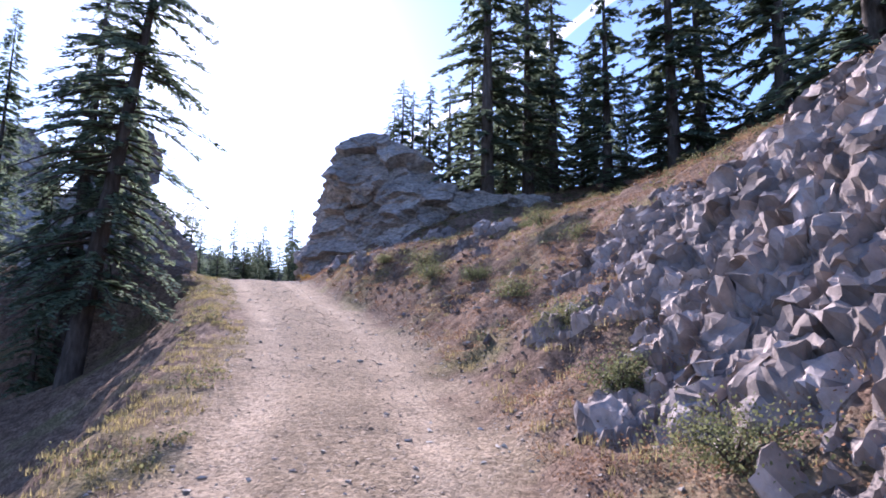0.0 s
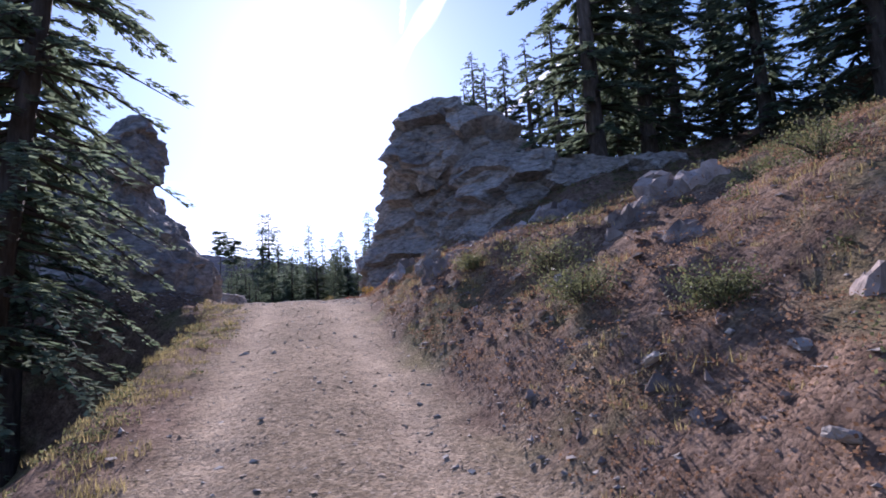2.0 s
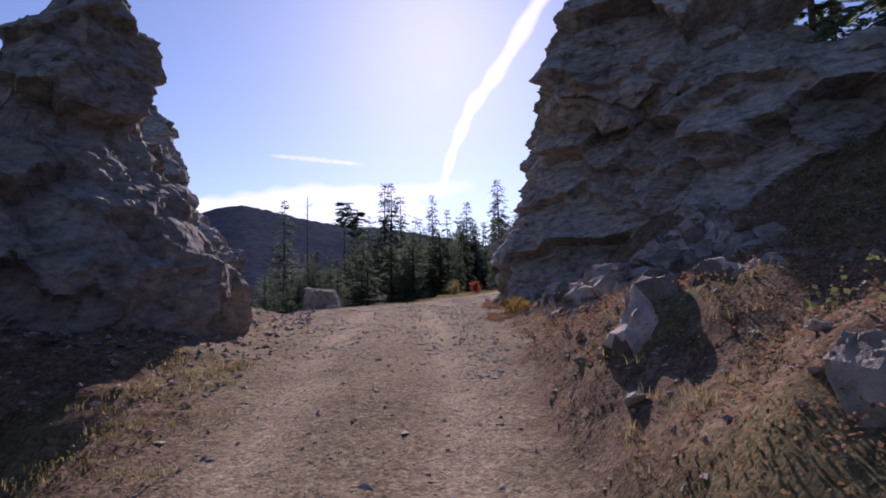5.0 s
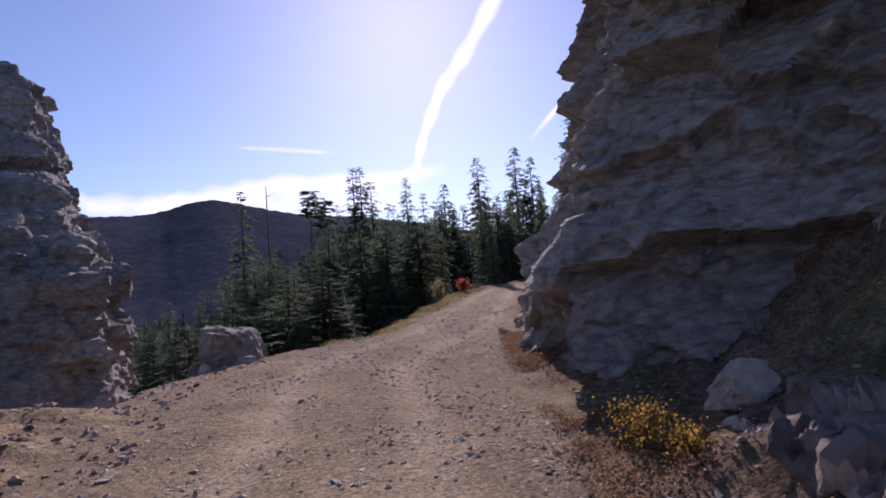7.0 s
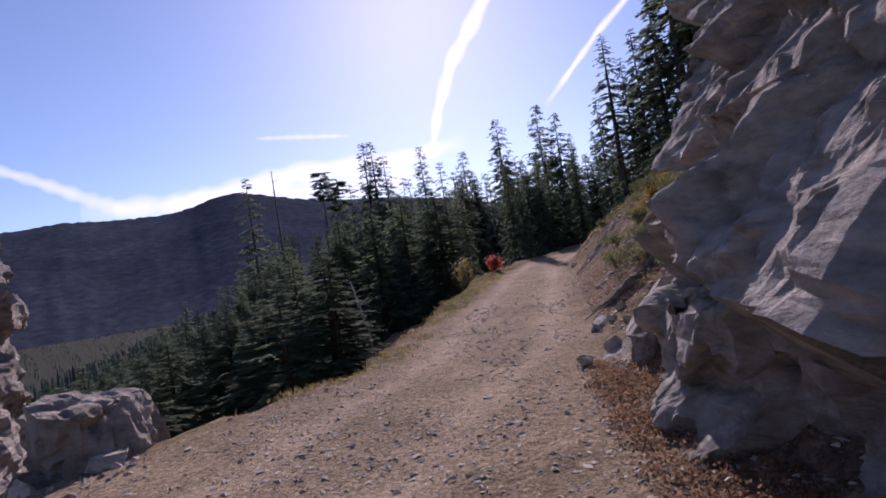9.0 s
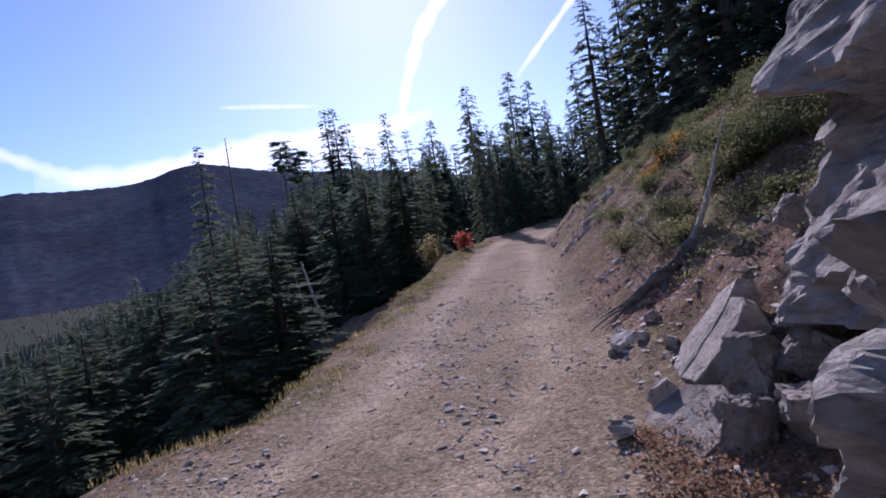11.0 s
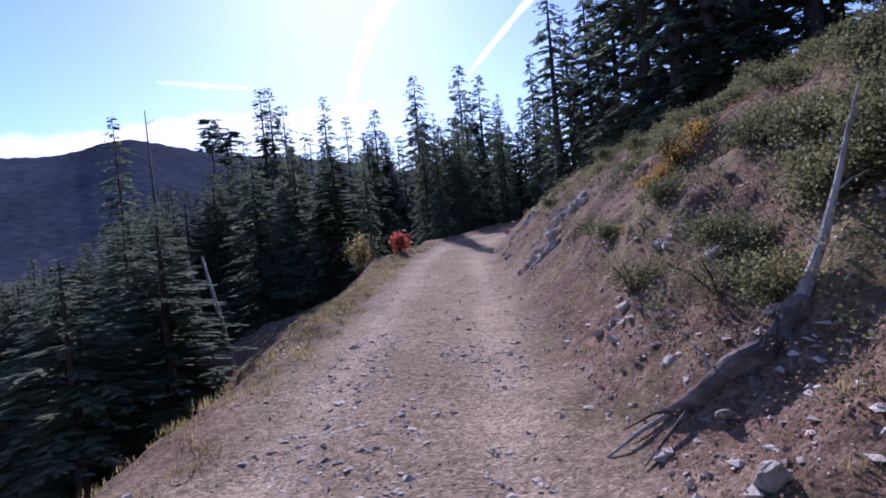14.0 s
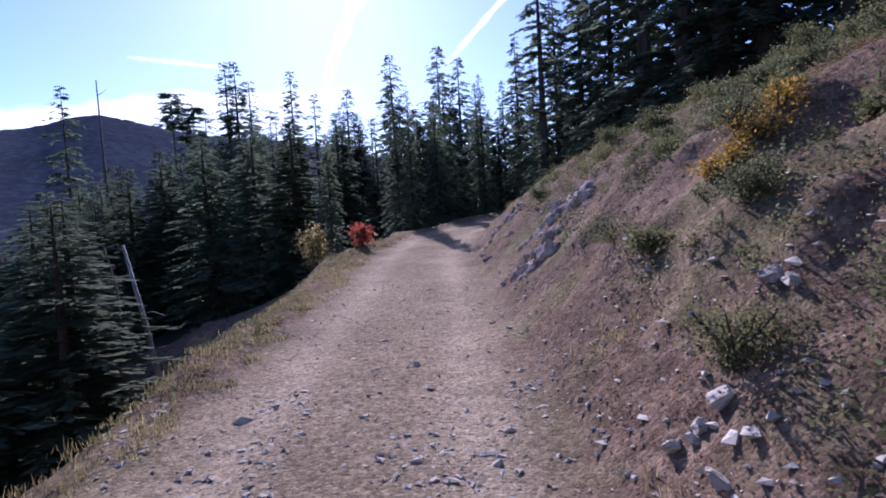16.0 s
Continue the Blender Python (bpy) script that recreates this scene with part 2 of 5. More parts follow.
L_H = np.array([
    [0, 0, -.6, -1.7, -3.2, -4.6, -6.5, -9, -14, -24],
    [0, 0, -.6, -1.7, -3.2, -4.6, -6.5, -9, -14, -24],
    [0, 0, -.6, -1.7, -3.2, -4.6, -6.5, -9, -14, -24],
    [0, .02, -.5, -1.4, -2.6, -3.8, -6.0, -9, -15, -25],
    [0, .02, -.6, -1.7, -3.0, -4.2, -6.2, -9, -15, -25],
    [0, .12, .4, .6, .3, -1.0, -4.0, -9, -16, -26],
    [0, .05, .2, .45, .5, .2, -3.5, -10, -17, -27],
    [0, 0, .05, .1, .1, -.6, -3, -9, -18, -28],
    [0, -.05, -.5, -1.5, -3.2, -5.4, -8.5, -12.5, -19, -29],
    [0, -.1, -.7, -1.8, -3.6, -6.0, -9, -13, -19, -29],
    [0, .05, -.5, -1.6, -3.4, -5.4, -8.4, -11.5, -17, -27],
    [0, .1, 0, -.7, -1.8, -3.0, -5, -7, -12, -22],
    [0, .1, .1, 0, -.5, -1.5, -3, -5, -9, -18]])
EDGE_S = np.array([-12.0, 12.0, 17.5, 22.0, 27.0, 31.0, 34.0, 36.5, 39.0, 60.0])
EDGE_R = np.array([1.15, 1.1, 0.8, 1.0, 1.25, 1.2, 1.0, 0.85, 0.8, 0.9])
EDGE_L = np.array([-1.9, -1.9, -2.0, -2.2, -2.7, -3.8, -4.8, -3.9, -2.4, -2.1])


def table(S, U, H, s, u):
    """Smooth lookup of a table of cross-sections."""
    s = np.clip(s, S[0], S[-1])
    i = np.clip(np.searchsorted(S, s) - 1, 0, len(S) - 2)
    f = (s - S[i]) / (S[i + 1] - S[i])
    f = f * f * (3 - 2 * f)
    out = np.zeros_like(s)
    for k in range(len(S) - 1):
        m = i == k
        if m.any():
            out[m] = np.interp(u[m], U, H[k]) * (1 - f[m]) + np.interp(u[m], U, H[k + 1]) * f[m]
    return out


def height(s, u):
    """Ground height at s along and u to the right of the drive, arrays."""
    s, u = np.asarray(s, float), np.asarray(u, float)
    x, y, z, nx, ny = road_at(s)
    px, py = x + nx * u, y + ny * u
    er, el = np.interp(s, EDGE_S, EDGE_R), np.interp(s, EDGE_S, EDGE_L)
    ur, ul = np.maximum(u - er, 0), np.maximum(el - u, 0)
    h = table(R_S, R_U, R_H, s, np.minimum(ur, 45)) + table(L_S, L_U, L_H, s, np.minimum(ul, 60))
    off = np.clip((ur + ul) / 1.2, 0, 1)
    rough = off * (0.16 * fbm(px * 0.9, py * 0.9, 3, 3) + 0.1 * fbm(px * 3.1, py * 3.1, 3, 9))
    rough += np.clip((ur - 3) / 8, 0, 1) * 0.5 * fbm(px * 0.22, py * 0.22, 2, 21) + np.clip((ul - 4) / 20, 0, 1) * 1.6 * fbm(px * 0.07, py * 0.07, 3, 31)
    mid = (er + el) / 2
    d = np.abs(u - mid)
    on = 1 - off
    ruts = on * (-0.045 * np.exp(-((d - 0.85) / 0.28) ** 2) + 0.012 * fbm(px * 2.5, py * 2.5, 3, 5) + 0.008 * fbm(px * 9, py * 9, 2, 15))
    far = np.clip(ul - 60, 0, None)
    valley = -far * 0.16 * np.exp(-far / 500)
    return z + h + rough + ruts + valley


def ground_z(x, y):
    s, u = road_coords(x, y)
    return float(height(np.array([s]), np.array([u]))[0])


def ground_point(s, u):
    x, y, z, nx, ny = road_at(s)
    return float(x + nx * u), float(y + ny * u), float(height(np.array([s]), np.array([u]))[0])


def build_ground():
    s = np.concatenate([[-26, -22, -18, -14, -10, -7, -5, -3.5, -2], np.arange(-1.0, 30, 0.16), np.arange(30, 50, 0.14), np.arange(50, 66, 0.4), np.arange(66, 110, 2.5)])
    u = np.concatenate([-60 - np.geomspace(2400, 6, 16), np.arange(-60, -14, 3.5), np.arange(-14, -5, 0.7), np.arange(-5, 5.2, 0.13), np.arange(5.2, 9, 0.3), np.arange(9, 16, 0.8), np.arange(16, 45, 3.0), [45, 60, 100, 200, 500]])
    S, U = np.meshgrid(s, u, indexing="ij")
    Z = height(S.ravel(), U.ravel())
    x, y, z, nx, ny = road_at(S.ravel())
    X, Y = x + nx * U.ravel(), y + ny * U.ravel()
    # the first and last rows run on to the distance
    n, m = S.shape
    X, Y, Z = X.reshape(n, m), Y.reshape(n, m), Z.reshape(n, m)
    for k, away in ((0, -1200.0), (n - 1, 2600.0)):
        Y[k, :] += away
        X[k, :] *= 3.0
        Z[k, :] = -20
    verts = np.stack([X.ravel(), Y.ravel(), Z.ravel()], 1)
    a = (np.arange(n - 1)[:, None] * m + np.arange(m - 1)[None, :]).ravel()
    faces = np.stack([a, a + 1, a + m + 1, a + m], 1)
    me = bpy.data.meshes.new("ground")
    me.from_pydata(verts.tolist(), [], faces.tolist())
    er, el = np.interp(S, EDGE_S, EDGE_R), np.interp(S, EDGE_S, EDGE_L)
    el = el - 2.2 * np.exp(-((S - 29.5) / 5.0) ** 4)                # the bare pull-out
    outside = np.maximum(U - er, el - U)
    road = np.clip(1 - (outside + 0.25 + 0.35 * fbm(X * 1.3, Y * 1.3, 3, 77)) / 0.5, 0, 1)
    bank = np.clip((U - er - 0.1) / 0.6, 0, 1)
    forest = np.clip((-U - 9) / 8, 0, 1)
    el = np.interp(S, EDGE_S, EDGE_L)
    wheel = np.exp(-((np.abs(U - (er + el) / 2) - 0.85) / 0.3) ** 2)
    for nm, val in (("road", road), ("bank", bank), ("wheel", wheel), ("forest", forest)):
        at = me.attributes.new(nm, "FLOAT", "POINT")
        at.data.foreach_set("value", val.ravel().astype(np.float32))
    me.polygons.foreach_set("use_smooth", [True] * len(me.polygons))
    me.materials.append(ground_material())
    return tagged(new("ground", me), "dusty stony dirt track between grassy verge and rocky earth bank", "ground", kind="structure")


def ground_material():
    m = bpy.data.materials.new("soil_and_track")
    m.use_nodes = True
    nt = m.node_tree
    n, link = nt.nodes, nt.links.new
    bsdf = n["Principled BSDF"]
    bsdf.inputs["Roughness"].default_value, bsdf.inputs["Specular IOR Level"].default_value = 1.0, 0.02
    geo = n.new("ShaderNodeNewGeometry")

    def noise_tex(scale, detail=8, rough=0.6):
        t = n.new("ShaderNodeTexNoise")
        t.inputs["Scale"].default_value, t.inputs["Detail"].default_value, t.inputs["Roughness"].default_value = scale, detail, rough
        link(geo.outputs["Position"], t.inputs["Vector"])
        return t.outputs["Fac"]

    def ramp(fac, stops):
        r = n.new("ShaderNodeValToRGB")
        while len(r.color_ramp.elements) < len(stops):
            r.color_ramp.elements.new(0.5)
        for e, (p, c) in zip(r.color_ramp.elements, stops):
            e.position, e.color = p, (*c, 1)
        link(fac, r.inputs["Fac"])
        return r.outputs["Color"]

    def mix(fac, a, b):
        x = n.new("ShaderNodeMix")
        x.data_type = "RGBA"
        link(fac, x.inputs[0])
        link(a, x.inputs[6])
        link(b, x.inputs[7])
        return x.outputs[2]

    def attribute(name):
        t = n.new("ShaderNodeAttribute")
        t.attribute_name = name
        return t.outputs["Fac"]

    dust = ramp(noise_tex(14), [(0.3, (0.17, 0.126, 0.08)), (0.5, (0.25, 0.19, 0.126)), (0.72, (0.34, 0.264, 0.184))])
    pale = ramp(noise_tex(5), [(0.3, (0.31, 0.236, 0.16)), (0.7, (0.42, 0.328, 0.232))])
    soil = ramp(noise_tex(6, 10), [(0.28, (0.075, 0.05, 0.036)), (0.46, (0.15, 0.1, 0.07)), (0.62, (0.22, 0.15, 0.105)), (0.78, (0.33, 0.245, 0.18))])
    green = ramp(noise_tex(3, 10), [(0.3, (0.09, 0.09, 0.04)), (0.55, (0.17, 0.145, 0.07)), (0.75, (0.25, 0.195, 0.11))])
    patch = ramp(noise_tex(0.55, 6), [(0.5, (0, 0, 0)), (0.64, (0.8, 0.8, 0.8))])
    wheel = n.new("ShaderNodeMath")
    wheel.operation = "MULTIPLY"
    wheel.inputs[1].default_value = 0.8
    link(attribute("wheel"), wheel.inputs[0])
    track = mix(wheel.outputs[0], dust, pale)
    side = mix(patch, soil, green)
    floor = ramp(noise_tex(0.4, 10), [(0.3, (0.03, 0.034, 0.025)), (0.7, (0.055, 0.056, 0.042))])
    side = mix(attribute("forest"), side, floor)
    cells = n.new("ShaderNodeTexVoronoi")
    cells.inputs["Scale"].default_value = 34
    link(geo.outputs["Position"], cells.inputs["Vector"])
    grain = n.new("ShaderNodeMapRange")
    grain.inputs["From Min"].default_value, grain.inputs["From Max"].default_value = 0.2, 0.8
    grain.inputs["To Min"].default_value, grain.inputs["To Max"].default_value = 0.7, 1.3
    link(cells.outputs["Color"], grain.inputs["Value"])
    blot = n.new("ShaderNodeMapRange")
    blot.inputs["From Min"].default_value, blot.inputs["From Max"].default_value = 0.3, 0.7
    blot.inputs["To Min"].default_value, blot.inputs["To Max"].default_value = 0.78, 1.18
    link(noise_tex(0.9, 5), blot.inputs["Value"])
    both = n.new("ShaderNodeMath")
    both.operation = "MULTIPLY"
    link(grain.outputs[0], both.inputs[0])
    link(blot.outputs[0], both.inputs[1])
    speck = n.new("ShaderNodeMix")
    speck.data_type, speck.blend_type = "RGBA", "MULTIPLY"
    speck.inputs[0].default_value = 1.0
    link(mix(attribute("road"), side, track), speck.inputs[6])
    link(both.outputs[0], speck.inputs[7])
    link(speck.outputs[2], bsdf.inputs["Base Color"])
    pebble = n.new("ShaderNodeBump")
    pebble.invert = True
    pebble.inputs["Strength"].default_value, pebble.inputs["Distance"].default_value = 0.6, 0.012
    link(cells.outputs["Distance"], pebble.inputs["Height"])
    bump = n.new("ShaderNodeBump")
    bump.inputs["Strength"].default_value, bump.inputs["Distance"].default_value = 0.75, 0.04
    link(noise_tex(11, 12, 0.7), bump.inputs["Height"])
    link(pebble.outputs[0], bump.inputs["Normal"])
    link(bump.outputs[0], bsdf.inputs["Normal"])
    return m


ground = build_ground()

# ---- far ridge ----
def build_ridge(name, az_height, dist, depth, seed, mat, label):
    """A far wooded ridge: a skyline by compass angle (degrees left of +y), and its flank down to the valley."""
    az = np.linspace(az_height[0][0], az_height[-1][0], 420)
    el = np.interp(az, [a for a, _ in az_height], [e for _, e in az_height])
    el = np.convolve(np.pad(el, 6, mode="edge"), np.hanning(15)[1:-1] / np.hanning(15)[1:-1].sum(), "valid")
    rng = np.random.default_rng(seed)
    verts, faces, rows = [], [], 26
    for j in range(rows):
        f = j / (rows - 1)
        r = dist - depth * f ** 0.8
        bumps = 0.07 * fbm(az * 1.1, np.full_like(az, f * 5.0), 4, seed) * (1 if j else 0)
        tips = rng.random(len(az)) * 0.12 if j == 0 else 0
        e = el * (1 - f) ** 1.15 + (-14.0) * f ** 2 + bumps * 4 * f * (1 - f) + tips
        zz = np.tan(np.radians(e)) * r + 5
        for a, z in zip(np.radians(az), zz):
            verts.append((-math.sin(a) * r - 8, math.cos(a) * r + 25, float(z)))
    w = len(az)
    for j in range(rows - 1):
        for i in range(w - 1):
            faces.append((j * w + i, j * w + i + 1, (j + 1) * w + i + 1, (j + 1) * w + i))
    ob = mesh_object(name, verts, faces, mat, smooth=True)
    return tagged(ob, label, "mountain", kind="structure")


# conifer colours lifted and blued: the haze of distance is painted in
M_RIDGE = material("far_conifer_slope_haze_tint", [(0.036, 0.042, 0.056), (0.058, 0.064, 0.082), (0.088, 0.092, 0.106)], scale=0.035, detail=12, bump=0.25, bump_scale=0.08, bump_dist=6.0, big=0.25, big_scale=0.004, spec=0.0, rough=1.0)
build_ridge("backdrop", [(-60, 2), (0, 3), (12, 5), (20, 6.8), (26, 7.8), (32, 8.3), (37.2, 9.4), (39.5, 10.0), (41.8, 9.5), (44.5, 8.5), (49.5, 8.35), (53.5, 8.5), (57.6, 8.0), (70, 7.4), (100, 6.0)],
            3000, 2300, 5, M_RIDGE, "forested mountain ridge beyond the valley, with blue haze painted into its colour")

# ---- rocks ----
def hash3(i, j, k, channel):
    """A fixed random number from 0 to 1 for each cell of a lattice."""
    v = (i * 374761393 + j * 668265263 + k * 2147483647 + channel * 144665) & 0xFFFFFFFF
    v = ((v ^ (v >> 13)) * 1274126177) & 0xFFFFFFFF
    v = ((v ^ (v >> 16)) * 2246822519) & 0xFFFFFFFF
    return ((v ^ (v >> 15)) & 0xFFFF) / 65535.0


def noise3(p, scale, seed):
    """Smooth noise in space, about -1 to 1, from three crossed sheets."""
    x, y, z = (p * scale).T
    return (value_noise(x + 0.31 * z, y - 0.17 * z, seed) + value_noise(y + 0.23 * x, z + 0.41 * x, seed + 1) + value_noise(z - 0.29 * y, x + 0.37 * y, seed + 2)) / 1.8


def fracture(p, size, step, tilt, bias, turn, seed):
    """How far broken rock stands out at the points p: the lattice of joints breaks it into blocks, each with a slanting face of its own.
    Returns the height and a number for each block."""
    rot = np.array(Euler([radians(a) for a in turn]).to_matrix())
    w = p + 0.1 * min(size) * np.stack([noise3(p, 2.2 / min(size), seed + 70 + a) for a in range(3)], 1)
    q = (w @ rot) / np.array(size)
    base = np.floor(q).astype(np.int64)
    best, second = np.full(len(p), 1e9), np.full(len(p), 1e9)
    out, beside, ident = np.zeros(len(p)), np.zeros(len(p)), np.zeros(len(p), np.int64)
    for a in (-1, 0, 1):
        for b in (-1, 0, 1):
            for c in (-1, 0, 1):
                i, j, k = base[:, 0] + a, base[:, 1] + b, base[:, 2] + c
                o = np.stack([i + 0.12 + 0.76 * hash3(i, j, k, seed), j + 0.12 + 0.76 * hash3(i, j, k, seed + 1), k + 0.12 + 0.76 * hash3(i, j, k, seed + 2)], 1)
                d = np.abs(q - o)
                d = d.max(1) * 0.6 + d.sum(1) * 0.4
                m = d < second
                if not m.any():
                    continue
                g = np.stack([hash3(i, j, k, seed + 3 + n) * 2 - 1 for n in range(3)], 1) * tilt + np.array(bias)
                rel = ((q - o) * np.array(size)) @ rot.T
                h = step * (hash3(i, j, k, seed + 7) * 2 - 1) + (g * rel).sum(1)
                first = d < best
                beside = np.where(first, out, np.where(m, h, beside))
                second = np.where(first, best, np.where(m, d, second))
                out, best = np.where(first, h, out), np.where(first, d, best)
                ident = np.where(first, (i * 7919 + j * 104729 + k * 1299709) & 0x7FFFFFFF, ident)
    width = min(0.045, 0.12 * min(size)) / min(size)
    share = np.clip(0.5 + 0.5 * (second - best) / width, 0, 1)
    return out * share + beside * (1 - share), ident


def grid_normals(g, closed):
    """Outward normals of a grid of points, rows by columns."""
    du = np.roll(g, -1, 1) - np.roll(g, 1, 1) if closed else np.gradient(g, axis=1)
    dv = np.gradient(g, axis=0)
    n = np.cross(du, dv)
    return n / (np.linalg.norm(n, axis=2)[:, :, None] + 1e-9)


def connected(ident, closed):
    """Numbers the connected patches of a grid of faces that belong to the same block."""
    label = np.arange(ident.size).reshape(ident.shape)
    for _ in range(400):
        old = label.copy()
        for axis in (0, 1):
            same = ident == np.roll(ident, -1, axis)
            if axis == 0 or not closed:
                same[(-1, slice(None)) if axis == 0 else (slice(None), -1)] = False
            low = np.where(same, np.minimum(label, np.roll(label, -1, axis)), label)
            label = np.minimum(low, np.roll(np.where(same, low, ident.size), 1, axis))
        label = label.ravel()[label]
        if (label == old).all():
            break
    return label.ravel()


def pieces_of(root, name, verts, faces, patch, mat, least=16):
    """One part for each block of the broken surface; what is too small to tell apart stays together."""
    kinds, back, count = np.unique(patch, return_inverse=True, return_counts=True)
    back = np.where(count[back] < least, -1, back)
    o = np.array(root.location)
    order = np.argsort(back, kind="stable")
    cuts = np.flatnonzero(np.diff(back[order])) + 1
    for chunk in np.split(order, cuts):
        f = faces[chunk]
        used, inv = np.unique(f, return_inverse=True)
        ob = from_arrays(name, verts[used] - o, inv.reshape(f.shape), mat, "", "")
        ob.parent = root
        if back[chunk[0]] < 0:
            ob.name = "rubble"
            ob["kind"] = "stuff"


def rock_mass(name, label, category, rings, layers, seed, spacing, rise, mat, part_name="block", grit=0.006, dense=None):
    """A standing mass of rock: outlines at rising heights, joined, closed at the top and broken along its joints.
    dense: spacing for single sides of the outline, where the track passes close by."""
    root = tagged(new(name), label, category)
    polys = [np.array(r, float) for _, r in rings]
    root.location = (*polys[0].mean(0), rings[0][0])
    m = len(polys[0])
    x0, y0 = polys[0].T
    if (x0 * np.roll(y0, -1) - np.roll(x0, -1) * y0).sum() < 0:
        raise ValueError("outlines run anticlockwise")
    counts = []
    for e in range(m):
        length = max(np.linalg.norm(p[(e + 1) % m] - p[e]) for p in polys)
        counts.append(max(2, int(length / ((dense or {}).get(e, spacing)))))
    lines = []
    for p in polys:
        lines.append(np.concatenate([p[e] + (p[(e + 1) % m] - p[e]) * (np.arange(c) / c)[:, None] for e, c in enumerate(counts)]))
    rows = []
    for (za, _), (zb, _), la, lb in zip(rings, rings[1:], lines, lines[1:]):
        k = max(1, int(max(zb - za, np.abs(lb - la).max() * 0.6) / rise))
        for t in np.arange(k) / k:
            rows.append(np.column_stack([la * (1 - t) + lb * t, np.full(len(la), za + (zb - za) * t)]))
    mid = lines[-1].mean(0)
    for t in np.linspace(0, 0.96, 9):
        rows.append(np.column_stack([lines[-1] * (1 - t) + mid * t, np.full(len(lines[-1]), rings[-1][0] + 0.1 * t)]))
    g = np.array(rows)
    nr, nc = g.shape[:2]
    nrm = grid_normals(g, True)
    p = g.reshape(-1, 3)
    d, ident = np.zeros(len(p)), None
    for n, (size, step, tilt, bias, turn) in enumerate(layers):
        h, cell = fracture(p, size, step, tilt, bias, turn, seed + 20 * n)
        d += h
        ident = cell if ident is None else ident
    d += grit * (noise3(p, 3.1, seed + 90) + 0.6 * noise3(p, 9.0, seed + 94))
    v = p + nrm.reshape(-1, 3) * d[:, None]
    a = (np.arange(nr - 1)[:, None] * nc + np.arange(nc)[None]).ravel()
    b = (np.arange(nr - 1)[:, None] * nc + ((np.arange(nc) + 1) % nc)[None]).ravel()
    faces = np.stack([a, b, b + nc, a + nc], 1)
    pieces_of(root, part_name, v, faces, connected(ident[a].reshape(nr - 1, nc), True), mat)
    return root


def rock_patch(name, label, category, s_range, u_range, spacing, cover, layers, seed, mat, lift=0.1, sunk=0.3, part_name="block", grit=0.008):
    """Rock that breaks through the soil of the bank: it follows the ground and dives under it where cover is below nought."""
    s = np.arange(*s_range, spacing)
    u = np.arange(*u_range, spacing * 0.75)
    S, U = np.meshgrid(s, u, indexing="ij")
    x, y, z, nx, ny = road_at(S.ravel())
    off = np.interp(S.ravel(), EDGE_S, EDGE_R) + U.ravel()
    p = np.column_stack([x + nx * off, y + ny * off, height(S.ravel(), off)])
    nr, nc = S.shape
    nrm = -grid_normals(p.reshape(nr, nc, 3), False).reshape(-1, 3)
    nrm *= np.sign(nrm[:, 2:3])
    d, ident = np.zeros(len(p)), None
    for n, (size, step, tilt, bias, turn) in enumerate(layers):
        h, cell = fracture(p, size, step, tilt, bias, turn, seed + 20 * n)
        d += h
        ident = cell if ident is None else ident
    c = np.clip(cover(S.ravel(), U.ravel(), p), -1, 1)
    d = d * np.clip(c * 2 + 1, 0, 1) + np.where(c > 0, lift * c, sunk * c) + grit * noise3(p, 7.0, seed + 90)
    v = p + nrm * d[:, None]
    a = (np.arange(nr - 1)[:, None] * nc + np.arange(nc - 1)[None]).ravel()
    faces = np.stack([a, a + nc, a + nc + 1, a + 1], 1)
    patch = connected(ident[a].reshape(nr - 1, nc - 1), False)
    keep = c[faces].max(1) > -0.8
    faces, patch = faces[keep], patch[keep]
    root = tagged(new(name), label, category)
    root.location = tuple(p[len(p) // 2])
    pieces_of(root, part_name, v, faces, patch, mat)
    return root


